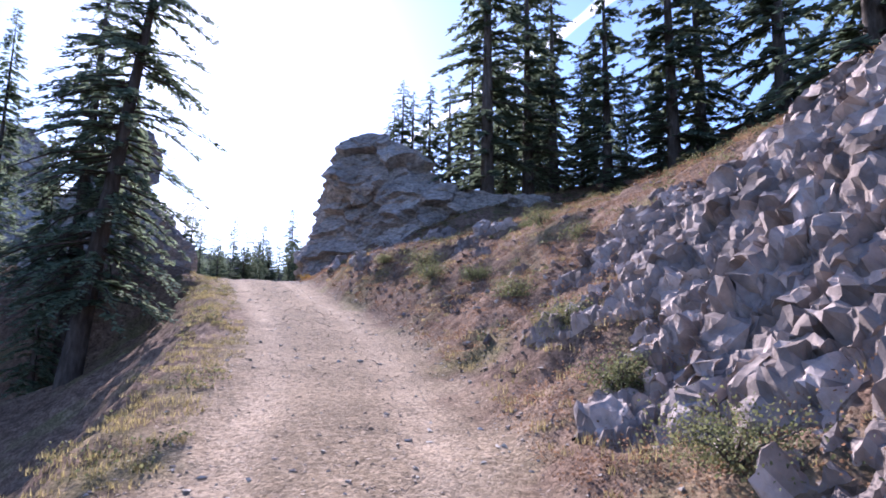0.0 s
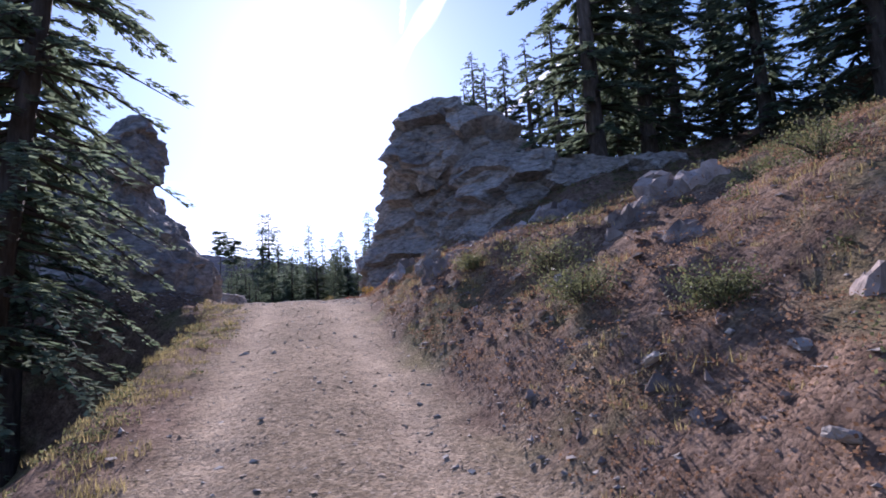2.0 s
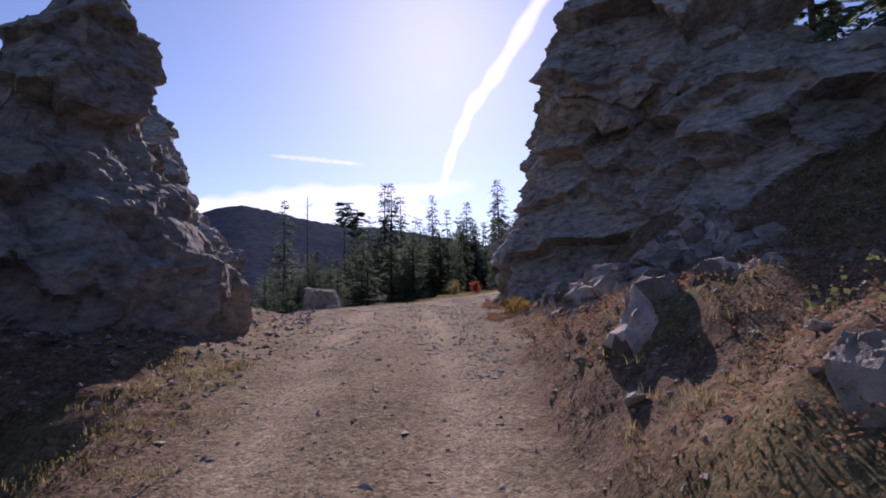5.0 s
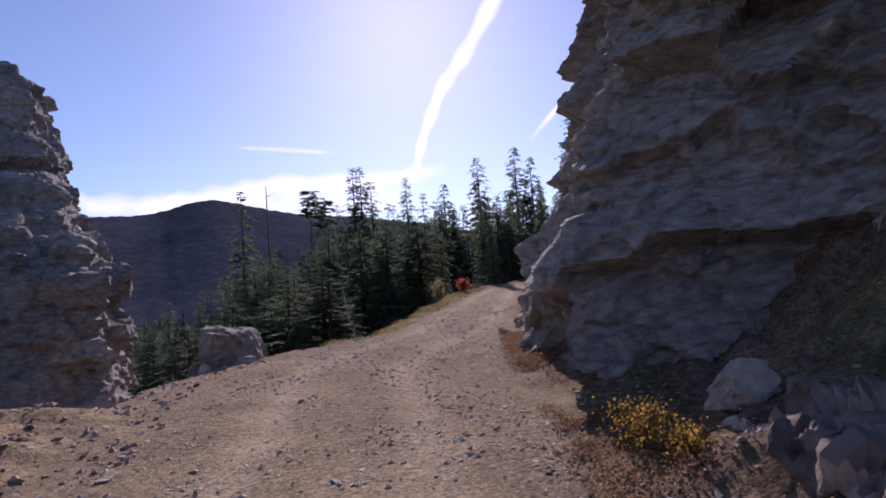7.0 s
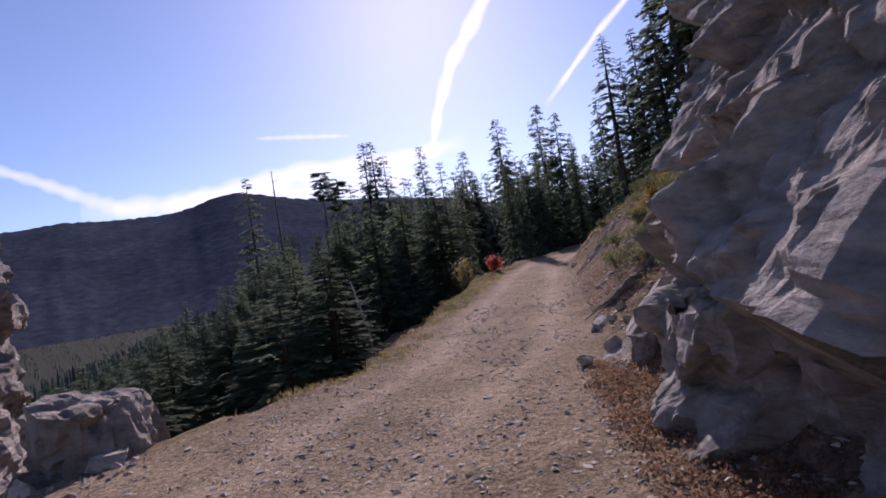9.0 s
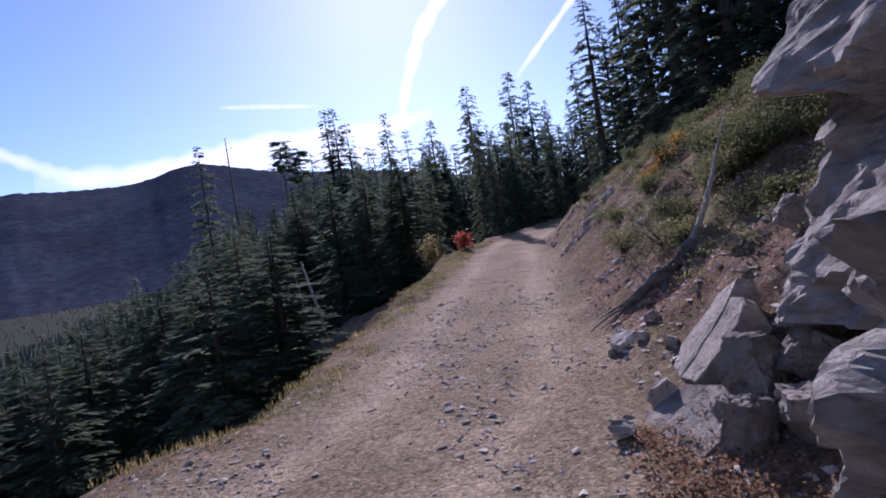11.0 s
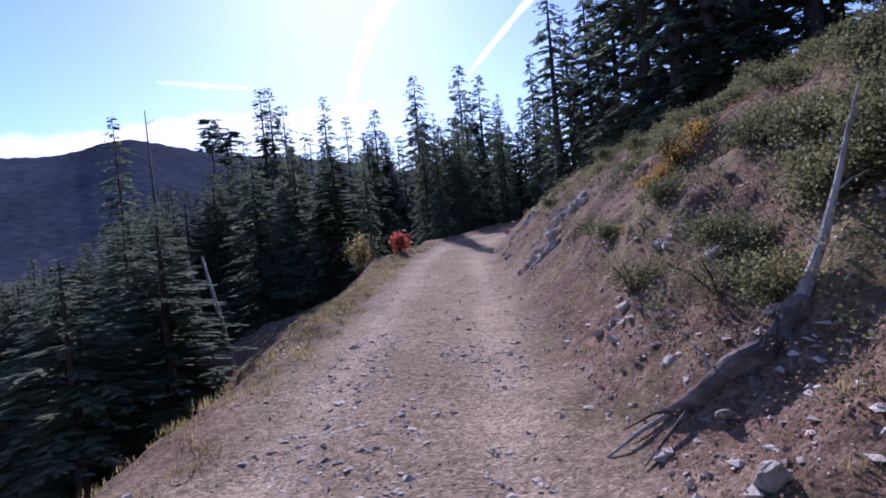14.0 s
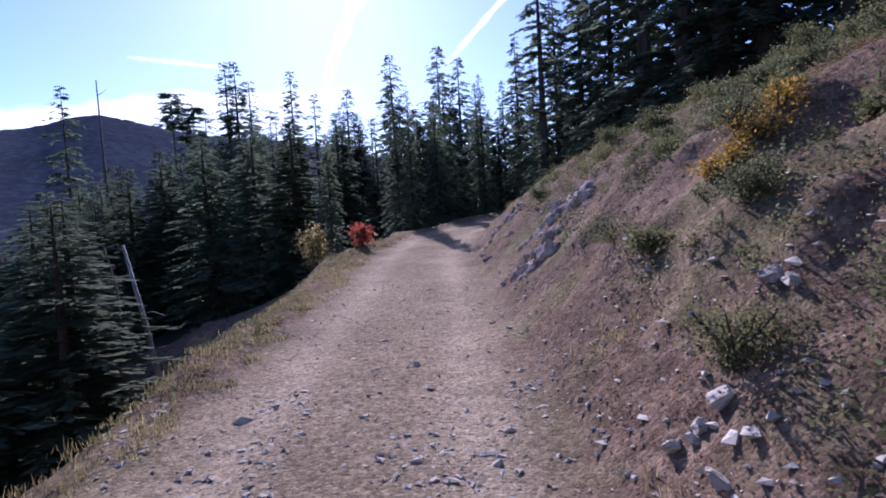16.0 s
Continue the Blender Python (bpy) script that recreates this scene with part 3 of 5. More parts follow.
def rock_mesh(name, seed, cuts=9, mat=None, bevel=0.03, fine=3, chips=0.07, limit=0.1, deep=(0.4, 0.54)):
    """An angular rock about 1 m across: a cube cut by slanting planes, with chipped edges."""
    rng = random.Random(seed)
    bm = bmesh.new()
    bmesh.ops.create_cube(bm, size=1.0)
    for _ in range(cuts):
        v = Vector((rng.gauss(0, 1), rng.gauss(0, 1), rng.gauss(0, 1))).normalized()
        out = bmesh.ops.bisect_plane(bm, geom=bm.verts[:] + bm.edges[:] + bm.faces[:], plane_co=v * rng.uniform(*deep), plane_no=v, clear_outer=True)
        edges = [e for e in out["geom_cut"] if isinstance(e, bmesh.types.BMEdge)]
        if edges:
            bmesh.ops.edgeloop_fill(bm, edges=edges)
    if bevel:
        bmesh.ops.bevel(bm, geom=bm.edges[:], offset=bevel, segments=1, affect="EDGES", clamp_overlap=True)
    bmesh.ops.triangulate(bm, faces=bm.faces[:])
    bmesh.ops.recalc_face_normals(bm, faces=bm.faces[:])
    for _ in range(fine):
        long = [e for e in bm.edges if e.calc_length() > limit]
        bmesh.ops.subdivide_edges(bm, edges=long, cuts=1)
        bmesh.ops.triangulate(bm, faces=[f for f in bm.faces if len(f.verts) > 3])
    bm.normal_update()
    move = []
    off = Vector((seed * 3.7, seed * 1.3, 0))
    for v in bm.verts:
        p = v.co + off
        d, pts = noise.voronoi(Vector((p.x * 3.2, p.y * 3.2, p.z * 4.2)))
        chip = noise.cell(pts[0] * 7.1) - 0.5
        ridge = abs(noise.noise(p * 5.0)) - 0.25
        joint = max(0.0, 0.09 - (d[1] - d[0])) / 0.09
        move.append(v.normal * (-joint * chips * 0.9 + chip * chips + ridge * chips * 0.8 + noise.noise(p * 13) * chips * 0.25))
    for v, d in zip(bm.verts, move):
        v.co += d
    me = bpy.data.meshes.new(name)
    bm.to_mesh(me)
    bm.free()
    me.materials.append(mat or M_ROCK)
    return me


BLOCKS = [rock_mesh("block", 10 + i, cuts=7, bevel=0, fine=4, chips=0.045, limit=0.11) for i in range(10)]
STONES = [rock_mesh("stone", 40 + i, cuts=12, mat=M_STONE, bevel=0.03, fine=2, chips=0.05) for i in range(7)]
PALE = [rock_mesh("stone", 50 + i, cuts=9, mat=M_PALE, bevel=0.02, fine=2, chips=0.04) for i in range(7)]


ROCK_LAYERS = lambda big, bias: [(big, 0.16 * min(big), 0.26, bias, (12, -14, 22)), (tuple(v * 0.4 for v in big), 0.05 * min(big), 0.24, tuple(v * 0.5 for v in bias), (20, -10, 40)),
                                 (tuple(v * 0.16 for v in big), 0.012 * min(big), 0.2, (0, 0, 0), (8, 16, 10))]
# the cliff: outlines from far end along the track, round the shaded near end and back, anticlockwise
CLIFF_LAYERS = [((1.9, 1.7, 1.3), 0.13, 0.13, (0.0, -0.03, -0.42), (10, -16, 20)), ((0.8, 0.62, 0.5), 0.055, 0.13, (0, -0.03, -0.18), (20, -24, 28)), ((0.28, 0.22, 0.13), 0.034, 0.24, (0, 0, 0), (8, -20, 10))]
NEAR_END = [(-6.75, 30.9), (-6.05, 30.5), (-5.5, 30.5), (-4.9, 30.4), (-4.0, 29.6), (-3.2, 28.2), (-1.0, 27.4), (2.5, 27.9), (6.5, 29.2), (6.5, 33.0), (0.0, 36.5), (-4.0, 37.2)]


def cliff_ring(face, back, slide=0.0):
    """The face along the track, then the shaded near end and the back, set back as the cliff rises."""
    return face + [(x + (back - slide if x > 2 else back) * (-0.25 if x > -1.5 else 0.35), y + back * (0.4 if y < 32 else -0.3)) for x, y in NEAR_END]


rock_mass("cliff", "tall grey jointed rock cliff, shaded on its near face", "cliff", [
    (3.6, cliff_ring([(-8.02, 36.2), (-8.3, 35.0), (-8.75, 34.0), (-8.3, 32.6), (-7.85, 31.3)], 0)),
    (4.9, cliff_ring([(-8.02, 36.2), (-8.0, 35.1), (-8.45, 34.0), (-7.9, 32.6), (-7.45, 31.3)], 0.1)),
    (5.4, cliff_ring([(-8.02, 36.2), (-8.0, 35.1), (-8.7, 34.0), (-8.3, 32.6), (-7.8, 31.3)], 0.2)),
    (6.65, cliff_ring([(-8.02, 36.2), (-7.7, 35.1), (-7.85, 34.0), (-7.4, 32.6), (-6.95, 31.3)], 0.5)),
    (6.8, cliff_ring([(-8.02, 36.2), (-7.7, 35.1), (-8.1, 34.0), (-7.65, 32.6), (-7.1, 31.3)], 0.55)),
    (8.2, cliff_ring([(-7.9, 36.2), (-7.5, 35.0), (-7.6, 34.0), (-7.05, 32.6), (-6.55, 31.4)], 0.9)),
    (8.8, cliff_ring([(-7.4, 36.2), (-7.4, 35.0), (-7.35, 34.0), (-6.9, 32.6), (-6.4, 31.4)], 1.1)),
    (9.3, [(-7.2, 36.1), (-7.35, 35.0), (-7.15, 33.9), (-6.75, 32.6), (-6.35, 31.0), (-6.25, 30.0), (-5.8, 29.4), (-5.2, 29.5), (-4.7, 29.8), (-4.0, 29.6), (-3.0, 29.0), (-1.6, 28.8), (-0.5, 29.4), (-0.2, 30.4), (-0.4, 32.5), (-1.5, 35.0), (-4.0, 36.3)]),
    (10.6, [(-6.9, 36.0), (-7.1, 35.0), (-6.95, 33.9), (-6.55, 32.6), (-6.1, 31.0), (-5.95, 30.1), (-5.6, 29.6), (-5.0, 29.6), (-4.6, 29.8), (-3.9, 29.7), (-3.0, 29.2), (-2.0, 29.1), (-1.2, 29.6), (-0.9, 30.6), (-1.2, 32.5), (-2.3, 34.6), (-4.2, 35.8)]),
    (11.6, [(-6.3, 35.4), (-6.5, 34.6), (-6.3, 33.8), (-5.9, 32.6), (-5.6, 31.0), (-5.4, 30.2), (-5.1, 29.8), (-4.8, 29.8), (-4.4, 29.9), (-3.8, 29.8), (-3.1, 29.5), (-2.5, 29.5), (-2.0, 29.9), (-1.9, 30.8), (-2.2, 32.5), (-3.2, 34.2), (-4.6, 35.2)]),
    (12.3, [(-5.0, 34.2), (-5.1, 33.8), (-5.0, 33.3), (-4.9, 32.4), (-4.6, 31.2), (-4.5, 30.4), (-4.4, 30.1), (-4.2, 30.0), (-4.0, 30.0), (-3.7, 30.0), (-3.3, 30.0), (-3.0, 30.1), (-2.8, 30.4), (-2.8, 31.0), (-3.0, 32.2), (-3.6, 33.2), (-4.4, 34.0)])],
    CLIFF_LAYERS, 300, 0.13, 0.04, M_CLIFF, "slab", dense={0: 0.05, 1: 0.04, 2: 0.035, 3: 0.035, 4: 0.04, 5: 0.05, 6: 0.06, 7: 0.07, 8: 0.07, 9: 0.08})


def oval(xl, xr, yc, hd, n=12):
    """An anticlockwise outline between two sides, as deep as twice hd."""
    return [((xl + xr) / 2 + (xr - xl) / 2 * math.cos(6.2832 * k / n), yc + hd * math.sin(6.2832 * k / n)) for k in range(n)]


rock_mass("pinnacle", "dark free-standing rock pinnacle on the valley side", "rock pinnacle", [
    (-1.5, oval(-16.4, -9.9, 22.6, 3.2)), (2.5, oval(-15.9, -10.0, 22.6, 2.9)), (4.1, oval(-15.7, -9.9, 22.6, 2.6)), (5.1, oval(-15.3, -9.8, 22.6, 2.3)), (5.6, oval(-14.9, -10.3, 22.6, 2.1)), (6.5, oval(-14.5, -11.2, 22.5, 1.8)), (7.2, oval(-14.2, -11.6, 22.5, 1.6)),
    (7.8, oval(-13.9, -11.6, 22.5, 1.4)), (8.6, oval(-13.2, -11.55, 22.5, 1.1)), (9.2, oval(-12.7, -11.5, 22.5, 0.7)), (9.6, oval(-12.3, -11.7, 22.5, 0.4))],
    ROCK_LAYERS((0.9, 0.9, 0.8), (0.0, 0.0, -0.15)), 340, 0.09, 0.07, M_CLIFF, "block")


def tongue(x, y):
    """An outline that runs back into the hillside from its tip, anticlockwise."""
    return [(x, y), (x - 0.5, y + 1.2), (x - 2.5, y + 2.8), (x - 6, y + 3.6), (x - 7.5, y + 1), (x - 6.5, y - 2.6), (x - 4.2, y - 2.4), (x - 2.4, y - 1.9), (x - 0.6, y - 1.1)]


rock_mass("outcrop", "layered grey rock outcrop stepping down to the pull-out", "rock outcrop", [
    (1.5, tongue(-18.95, 34.2)), (5.0, tongue(-19.65, 34.6)), (5.9, tongue(-19.85, 34.7)), (6.6, tongue(-19.65, 34.9)), (7.0, tongue(-21.05, 35.3)), (7.4, tongue(-21.25, 35.5)), (8.0, tongue(-21.95, 35.9)), (8.3, tongue(-22.55, 36.1)), (8.9, tongue(-23.45, 36.6)), (9.3, tongue(-24.15, 37.0)), (10.2, tongue(-24.75, 37.3)),
    (10.7, tongue(-25.65, 37.8)), (12.0, tongue(-26.15, 38.1)), (12.6, tongue(-26.95, 38.4)), (14.5, tongue(-27.65, 38.8)), (15.6, tongue(-29.25, 39.2))],
    [((1.5, 1.2, 0.66), 0.3, 0.12, (0, 0, -0.1), (7, -5, 25)), ((0.7, 0.6, 0.4), 0.07, 0.16, (0, 0, 0), (5, -5, 15)), ((0.2, 0.2, 0.15), 0.02, 0.25, (0, 0, 0), (10, 10, 40))], 380, 0.09, 0.07, M_CLIFF, "slab")
rock_mass("knoll", "small dark rock knob on the wooded crest", "rock", [(8.0, oval(1.0, 3.9, 43.4, 1.4, 8)), (11.0, oval(1.5, 3.4, 43.4, 1.0, 8)), (12.6, oval(2.1, 2.8, 43.4, 0.4, 8))], ROCK_LAYERS((0.8, 0.8, 0.8), (0, 0, 0)), 400, 0.15, 0.15, M_CLIFF)

# the shattered outcrop of upright fins on the cut bank
FIN_LAYERS = [((0.3, 0.2, 0.62), 0.1, 0.36, (0, 0, 0), (14, -22, 20)), ((0.12, 0.09, 0.24), 0.04, 0.42, (0, 0, 0), (10, -25, 35)), ((0.08, 0.07, 0.13), 0.02, 0.3, (0, 0, 0), (0, -20, 10))]


def fin_cover(s, u, p):
    edge = np.minimum(np.minimum(s - 1.0, 8.6 - s) * 0.8, np.minimum(u - 0.7 - np.clip(s - 5.6, 0, 9) * 0.4, 5.5 - u - np.clip(s - 4, 0, 9) * 0.45) * 0.9)
    return edge + 0.55 * fbm(p[:, 0] * 0.9, p[:, 1] * 0.9 + p[:, 2] * 0.7, 3, 401) - 0.1


rock_patch("crumbling_outcrop", "shattered purplish-grey rock outcrop of upright fins on the cut bank", "rock outcrop", (0.6, 9.6), (0.4, 6.6), 0.042, fin_cover, FIN_LAYERS, 420, M_SHATTER, lift=0.2, sunk=0.4, part_name="fin")
# rock that shows through the soil of the bank below the cliff
rock_patch("bedrock", "dark rugged bedrock breaking through the earth bank", "bedrock", (8.6, 24.0), (0.5, 4.6), 0.06,
           lambda s, u, p: 1.6 * fbm(p[:, 0] * 0.62, p[:, 1] * 0.62, 3, 411) - 0.55 - np.clip((14 - s) / 3, 0, 0.6) + np.clip((s - 17) / 5, -0.3, 0.35) - np.clip(u - 3.4, 0, 2) * 0.8, [((0.5, 0.42, 0.5), 0.13, 0.4, (0, 0, 0), (14, -22, 20)), ((0.18, 0.16, 0.22), 0.05, 0.35, (0, 0, 0), (10, -25, 35))], 440, M_SHATTER, lift=0.16, sunk=0.35)
rock_patch("rubble_bank", "heap of broken grey rubble at the mouth of the cliff's hollow", "rubble", (23.6, 28.6), (0.5, 4.2), 0.045,
           lambda s, u, p: np.minimum(np.minimum(s - 23.8, 28.3 - s), np.minimum(u - 0.75, 3.9 - u)) + 0.4 * fbm(p[:, 0], p[:, 1], 3, 413), [((0.34, 0.3, 0.3), 0.11, 0.4, (0, 0, 0), (14, -22, 20)), ((0.13, 0.11, 0.13), 0.04, 0.35, (0, 0, 0), (10, -25, 35))], 480, M_SHATTER, lift=0.3, sunk=0.3, part_name="stone")
rock_patch("bedrock", "purplish shattered bedrock in the low cut beside the track", "bedrock", (46.0, 60.0), (0.1, 1.8), 0.06,
           lambda s, u, p: 0.9 * fbm(p[:, 0] * 0.8, p[:, 1] * 0.8, 3, 412) - 0.5 + np.clip((s - 49) / 5, -0.5, 0.2) - np.abs(u - 0.9) * 0.35, [((0.3, 0.26, 0.28), 0.055, 0.4, (0, 0, 0), (14, -22, 20)), ((0.1, 0.09, 0.12), 0.02, 0.35, (0, 0, 0), (10, -25, 35))], 460, M_SHATTER, lift=0.03, sunk=0.25)



def lone_rock(name, label, x, y, dz, size, rot_deg, k, category="rock", group="", mesh=None):
    z = ground_z(x, y)
    ob = new(name, (mesh or STONES)[k % 7])
    ob.matrix_basis = Matrix.LocRotScale((x, y, z + dz), Euler([radians(a) for a in rot_deg]), size)
    return tagged(ob, label, category, group)


lone_rock("boulder", "large pale-topped boulder at the edge of the pull-out", -14.75, 33.5, 0.25, (1.25, 1.15, 1.4), (5, 8, 20), 5, "boulder", "", BLOCKS)
lone_rock("boulder", "angular boulder leaning beside the larger one", -15.15, 33.15, 0.15, (0.85, 0.8, 0.85), (15, -8, 60), 1, "boulder", "", BLOCKS)


def plate(name, outline, thick, frame_of, seed, mat=M_ROCK):
    """A broken plate of rock: an outline in its own plane, given thickness, with rough broken sides."""
    rng = random.Random(seed)
    o, n, across = frame_of
    n = Vector(n).normalized()
    ax = Vector(across).normalized()
    ay = n.cross(ax)
    bm = bmesh.new()
    ring = []
    for k, (a, c) in enumerate(outline):
        a2, c2 = outline[(k + 1) % len(outline)]
        for f in (0, 0.33, 0.66):
            j = 0.0 if f == 0 else rng.uniform(-0.012, 0.012)
            ring.append((a + (a2 - a) * f + j, c + (c2 - c) * f + j * 0.6))
    layers = []
    for k, (d, grow) in enumerate(((0.0, -0.012), (-0.015, 0.0), (-thick * 0.5, 0.02), (-thick, -0.03))):
        ca, cc = sum(p[0] for p in ring) / len(ring), sum(p[1] for p in ring) / len(ring)
        row = []
        for a, c in ring:
            g = 1 + (grow + (rng.uniform(-0.03, 0.03) if k > 1 else 0)) / max(0.1, math.hypot(a - ca, c - cc))
            row.append(bm.verts.new(Vector(o) + ax * (ca + (a - ca) * g) + ay * (cc + (c - cc) * g) + n * (d + rng.uniform(-0.004, 0.004))))
        layers.append(row)
    m = len(ring)
    for r0, r1 in zip(layers, layers[1:]):
        for k in range(m):
            bm.faces.new((r0[k], r1[k], r1[(k + 1) % m], r0[(k + 1) % m]))
    for row in (layers[0], layers[-1][::-1]):
        mid = bm.verts.new(sum((v.co for v in row), Vector()) / m)
        for k in range(m):
            bm.faces.new((mid, row[k], row[(k + 1) % m]))
    bmesh.ops.recalc_face_normals(bm, faces=bm.faces[:])
    me = bpy.data.meshes.new(name)
    bm.to_mesh(me)
    bm.free()
    me.materials.append(mat)
    return new(name, me)


LEAN = ((-8.83, 36.65, 5.05), (-0.75, -0.1, 0.65), (0.132, -0.991, 0.0))
tagged(plate("slab", [(-0.3, -0.34), (-0.47, -0.17), (-0.45, 0.14), (-0.45, 0.38), (-0.27, 0.57), (-0.16, 0.41), (-0.05, 0.17), (0.0, -0.15), (-0.02, -0.35)], 0.24, LEAN, 1), "light grey cracked rock slab leaning on the pile", "slab")
tagged(plate("slab", [(0.01, -0.35), (0.02, -0.15), (-0.02, 0.17), (-0.12, 0.4), (0.08, 0.43), (0.24, 0.38), (0.36, 0.25), (0.39, 0.0), (0.34, -0.29)], 0.24, LEAN, 2), "light grey half of the cracked leaning rock slab", "slab")
tagged(plate("slab", [(-0.2, -0.4), (-0.25, 0.3), (-0.05, 0.42), (0.22, 0.35), (0.25, -0.4)], 0.2, ((-8.22, 37.0, 5.2), (-0.6, -0.45, 0.55), (0.55, -0.83, 0.0)), 3), "upright grey slab behind the leaning one", "slab")
tagged(plate("slab", [(-0.45, -0.3), (-0.35, 0.2), (0.0, 0.32), (0.42, 0.2), (0.45, -0.25), (0.05, -0.4)], 0.22, ((-9.05, 35.98, 4.7), (-0.45, -0.3, 0.85), (0.4, -0.9, 0.0)), 4), "flat cracked slab bedded at the foot of the pile", "slab")
lone_rock("rock", "flat pale cracked stone on the bare soil", -9.47, 38.02, 0.03, (0.36, 0.26, 0.15), (8, -18, 40), 3, "rock", "", PALE)
for (x, y, dz, sz, k) in ((-9.2, 36.42, 0.08, 0.26, 4), (-8.6, 35.95, 0.14, 0.42, 5), (-8.75, 35.5, 0.08, 0.42, 6), (-8.4, 35.35, 0.1, 0.38, 0), (-8.3, 35.85, 0.14, 0.4, 1), (-9.05, 37.4, 0.03, 0.14, 2),
                          (-9.2, 38.2, 0.04, 0.18, 4), (-9.3, 37.85, 0.02, 0.16, 1), (-9.62, 37.9, 0.02, 0.14, 5), (-8.85, 35.85, 0.04, 0.22, 5), (-7.85, 36.4, 0.25, 0.7, 6), (-7.9, 37.5, 0.1, 0.4, 1), (-8.1, 36.1, 0.2, 0.5, 3), (-9.5, 35.9, 0.05, 0.17, 0), (-8.32, 38.1, 0.04, 0.22, 2)):
    lone_rock("rock", "angular grey rock in the pile below the cliff", x, y, dz, (sz, sz * 0.85, sz * 0.75), (k * 23, k * 17, k * 51), k, "rock", "rocks in the pile", BLOCKS if sz > 0.3 else STONES)
for (x, y, dz, sz, k) in ((-15.3, 32.6, 0.08, 0.38, 0), (-14.9, 33.0, 0.06, 0.3, 2), (-15.9, 32.4, 0.1, 0.5, 4), (-14.4, 33.6, 0.05, 0.34, 5), (-15.9, 33.3, 0.2, 0.6, 6), (-14.75, 32.75, 0.08, 0.5, 3), (-14.2, 33.2, 0.05, 0.4, 1), (-16.6, 33.2, 0.3, 0.8, 1), (-17.2, 33.0, 0.5, 0.9, 3), (-16.9, 32.2, 0.4, 0.7, 2)):
    lone_rock("rock", "pale broken rock on the outer edge of the pull-out", x, y, dz, (sz, sz * 0.8, sz * 0.6), (k * 13, k * 11, k * 41), k, "rock", "rocks edging the pull-out")
lone_rock("boulder", "dark rugged boulder bedded in the earth bank", -2.85, 18.75, 0.05, (0.3, 0.32, 0.46), (0, 10, 30), 4, "boulder", "", BLOCKS)
lone_rock("boulder", "dark rugged boulder bedded in the earth bank", -2.6, 18.5, 0.05, (0.28, 0.32, 0.5), (16, 12, 50), 2, "boulder", "", BLOCKS)
lone_rock("boulder", "squat pale boulder in the shade of the cliff", -5.85, 28.3, 0.17, (0.4, 0.42, 0.46), (0, 10, 30), 2, "boulder")
for (x, y, sz, k) in ((-9.58, 41.42, 0.19, 0), (-9.7, 41.38, 0.15, 2), (-9.76, 41.33, 0.1, 3), (-9.86, 41.36, 0.16, 5)):
    lone_rock("rock", "pale rounded rock in a short row on the bank", x, y, 0.02, (sz * 0.75, sz * 0.6, sz * 0.45), (k * 3, -25, k * 51), k, "rock", "row of pale rocks", PALE)
# rocks that stand out on the banks
for (x, y, dz, sz, k, what) in ((-8.79, 40.88, 0.03, 0.3, 0, "pale"), (-8.6, 41.05, 0.03, 0.22, 2, "pale"), (-9.38, 39.92, 0.03, 0.22, 1, "pale"), (-9.74, 40.92, 0.04, 0.26, 3, "grey"), (-8.3, 42.15, 0.05, 0.26, 4, "grey"),
                                (-9.2, 39.0, 0.04, 0.3, 5, "grey"), (-8.7, 39.6, 0.04, 0.25, 6, "pale"), (-9.6, 38.9, 0.03, 0.2, 0, "grey"), (-9.1, 42.0, 0.05, 0.28, 1, "grey"), (-9.05, 41.85, 0.05, 0.24, 2, "pale"),
                                (0.91, 9.94, 0.05, 0.3, 1, "pale"), (0.85, 10.9, 0.1, 0.4, 2, "grey"), (1.69, 9.65, 0.08, 0.3, 3, "grey"), (0.6, 10.0, 0.1, 0.4, 4, "grey"), (-3.36, 18.1, 0.1, 0.45, 5, "grey"),
                                (-0.64, 13.43, 0.08, 0.35, 6, "grey"), (-0.93, 15.1, 0.1, 0.4, 0, "grey"), (-2.35, 16.6, 0.1, 0.4, 1, "grey"), (-1.6, 15.2, 0.1, 0.45, 2, "grey"), (-2.7, 18.2, 0.12, 0.5, 3, "grey"),
                                (-2.9, 19.4, 0.05, 0.4, 4, "grey"), (-3.9, 20.3, 0.12, 0.5, 6, "grey"), (-5.0, 27.0, 0.2, 0.6, 1, "pale"), (-4.4, 25.6, 0.15, 0.5, 2, "grey"), (0.1, 11.6, 0.12, 0.5, 6, "grey"), (0.4, 9.1, 0.1, 0.35, 5, "pale")):
    sz, dz = (sz * 0.4, dz * 0.2) if y < 30 else (sz * 0.62, dz * 0.3)
    lone_rock("rock", f"{what} angular rock half sunk in the earth bank", x, y, dz, (sz, sz * 0.8, sz * 0.4), (k * 5 % 17, -28 + k * 7 % 19, k * 47), k, "rock", "rocks in the earth bank", PALE if what == "pale" else STONES)


# ---- loose stones, gravel, plants: what nobody could count ----
_rng = np.random.default_rng(4)


def scatter(n, s_range, u_range, keep=None):
    """Random places on the ground: s, u, x, y, z."""
    s = _rng.uniform(*s_range, n)
    u = _rng.uniform(*u_range, n)
    if keep is not None:
        m = keep(s, u)
        s, u = s[m], u[m]
    x, y, z, nx, ny = road_at(s)
    return s, u, x + nx * u, y + ny * u, height(s, u)


OCTA = np.array([(1, 0, 0), (-1, 0, 0), (0, 1, 0), (0, -1, 0), (0, 0, 1), (0, 0, -1)], float)
OCTA_F = np.array([(0, 2, 4), (2, 1, 4), (1, 3, 4), (3, 0, 4), (2, 0, 5), (1, 2, 5), (3, 1, 5), (0, 3, 5)])


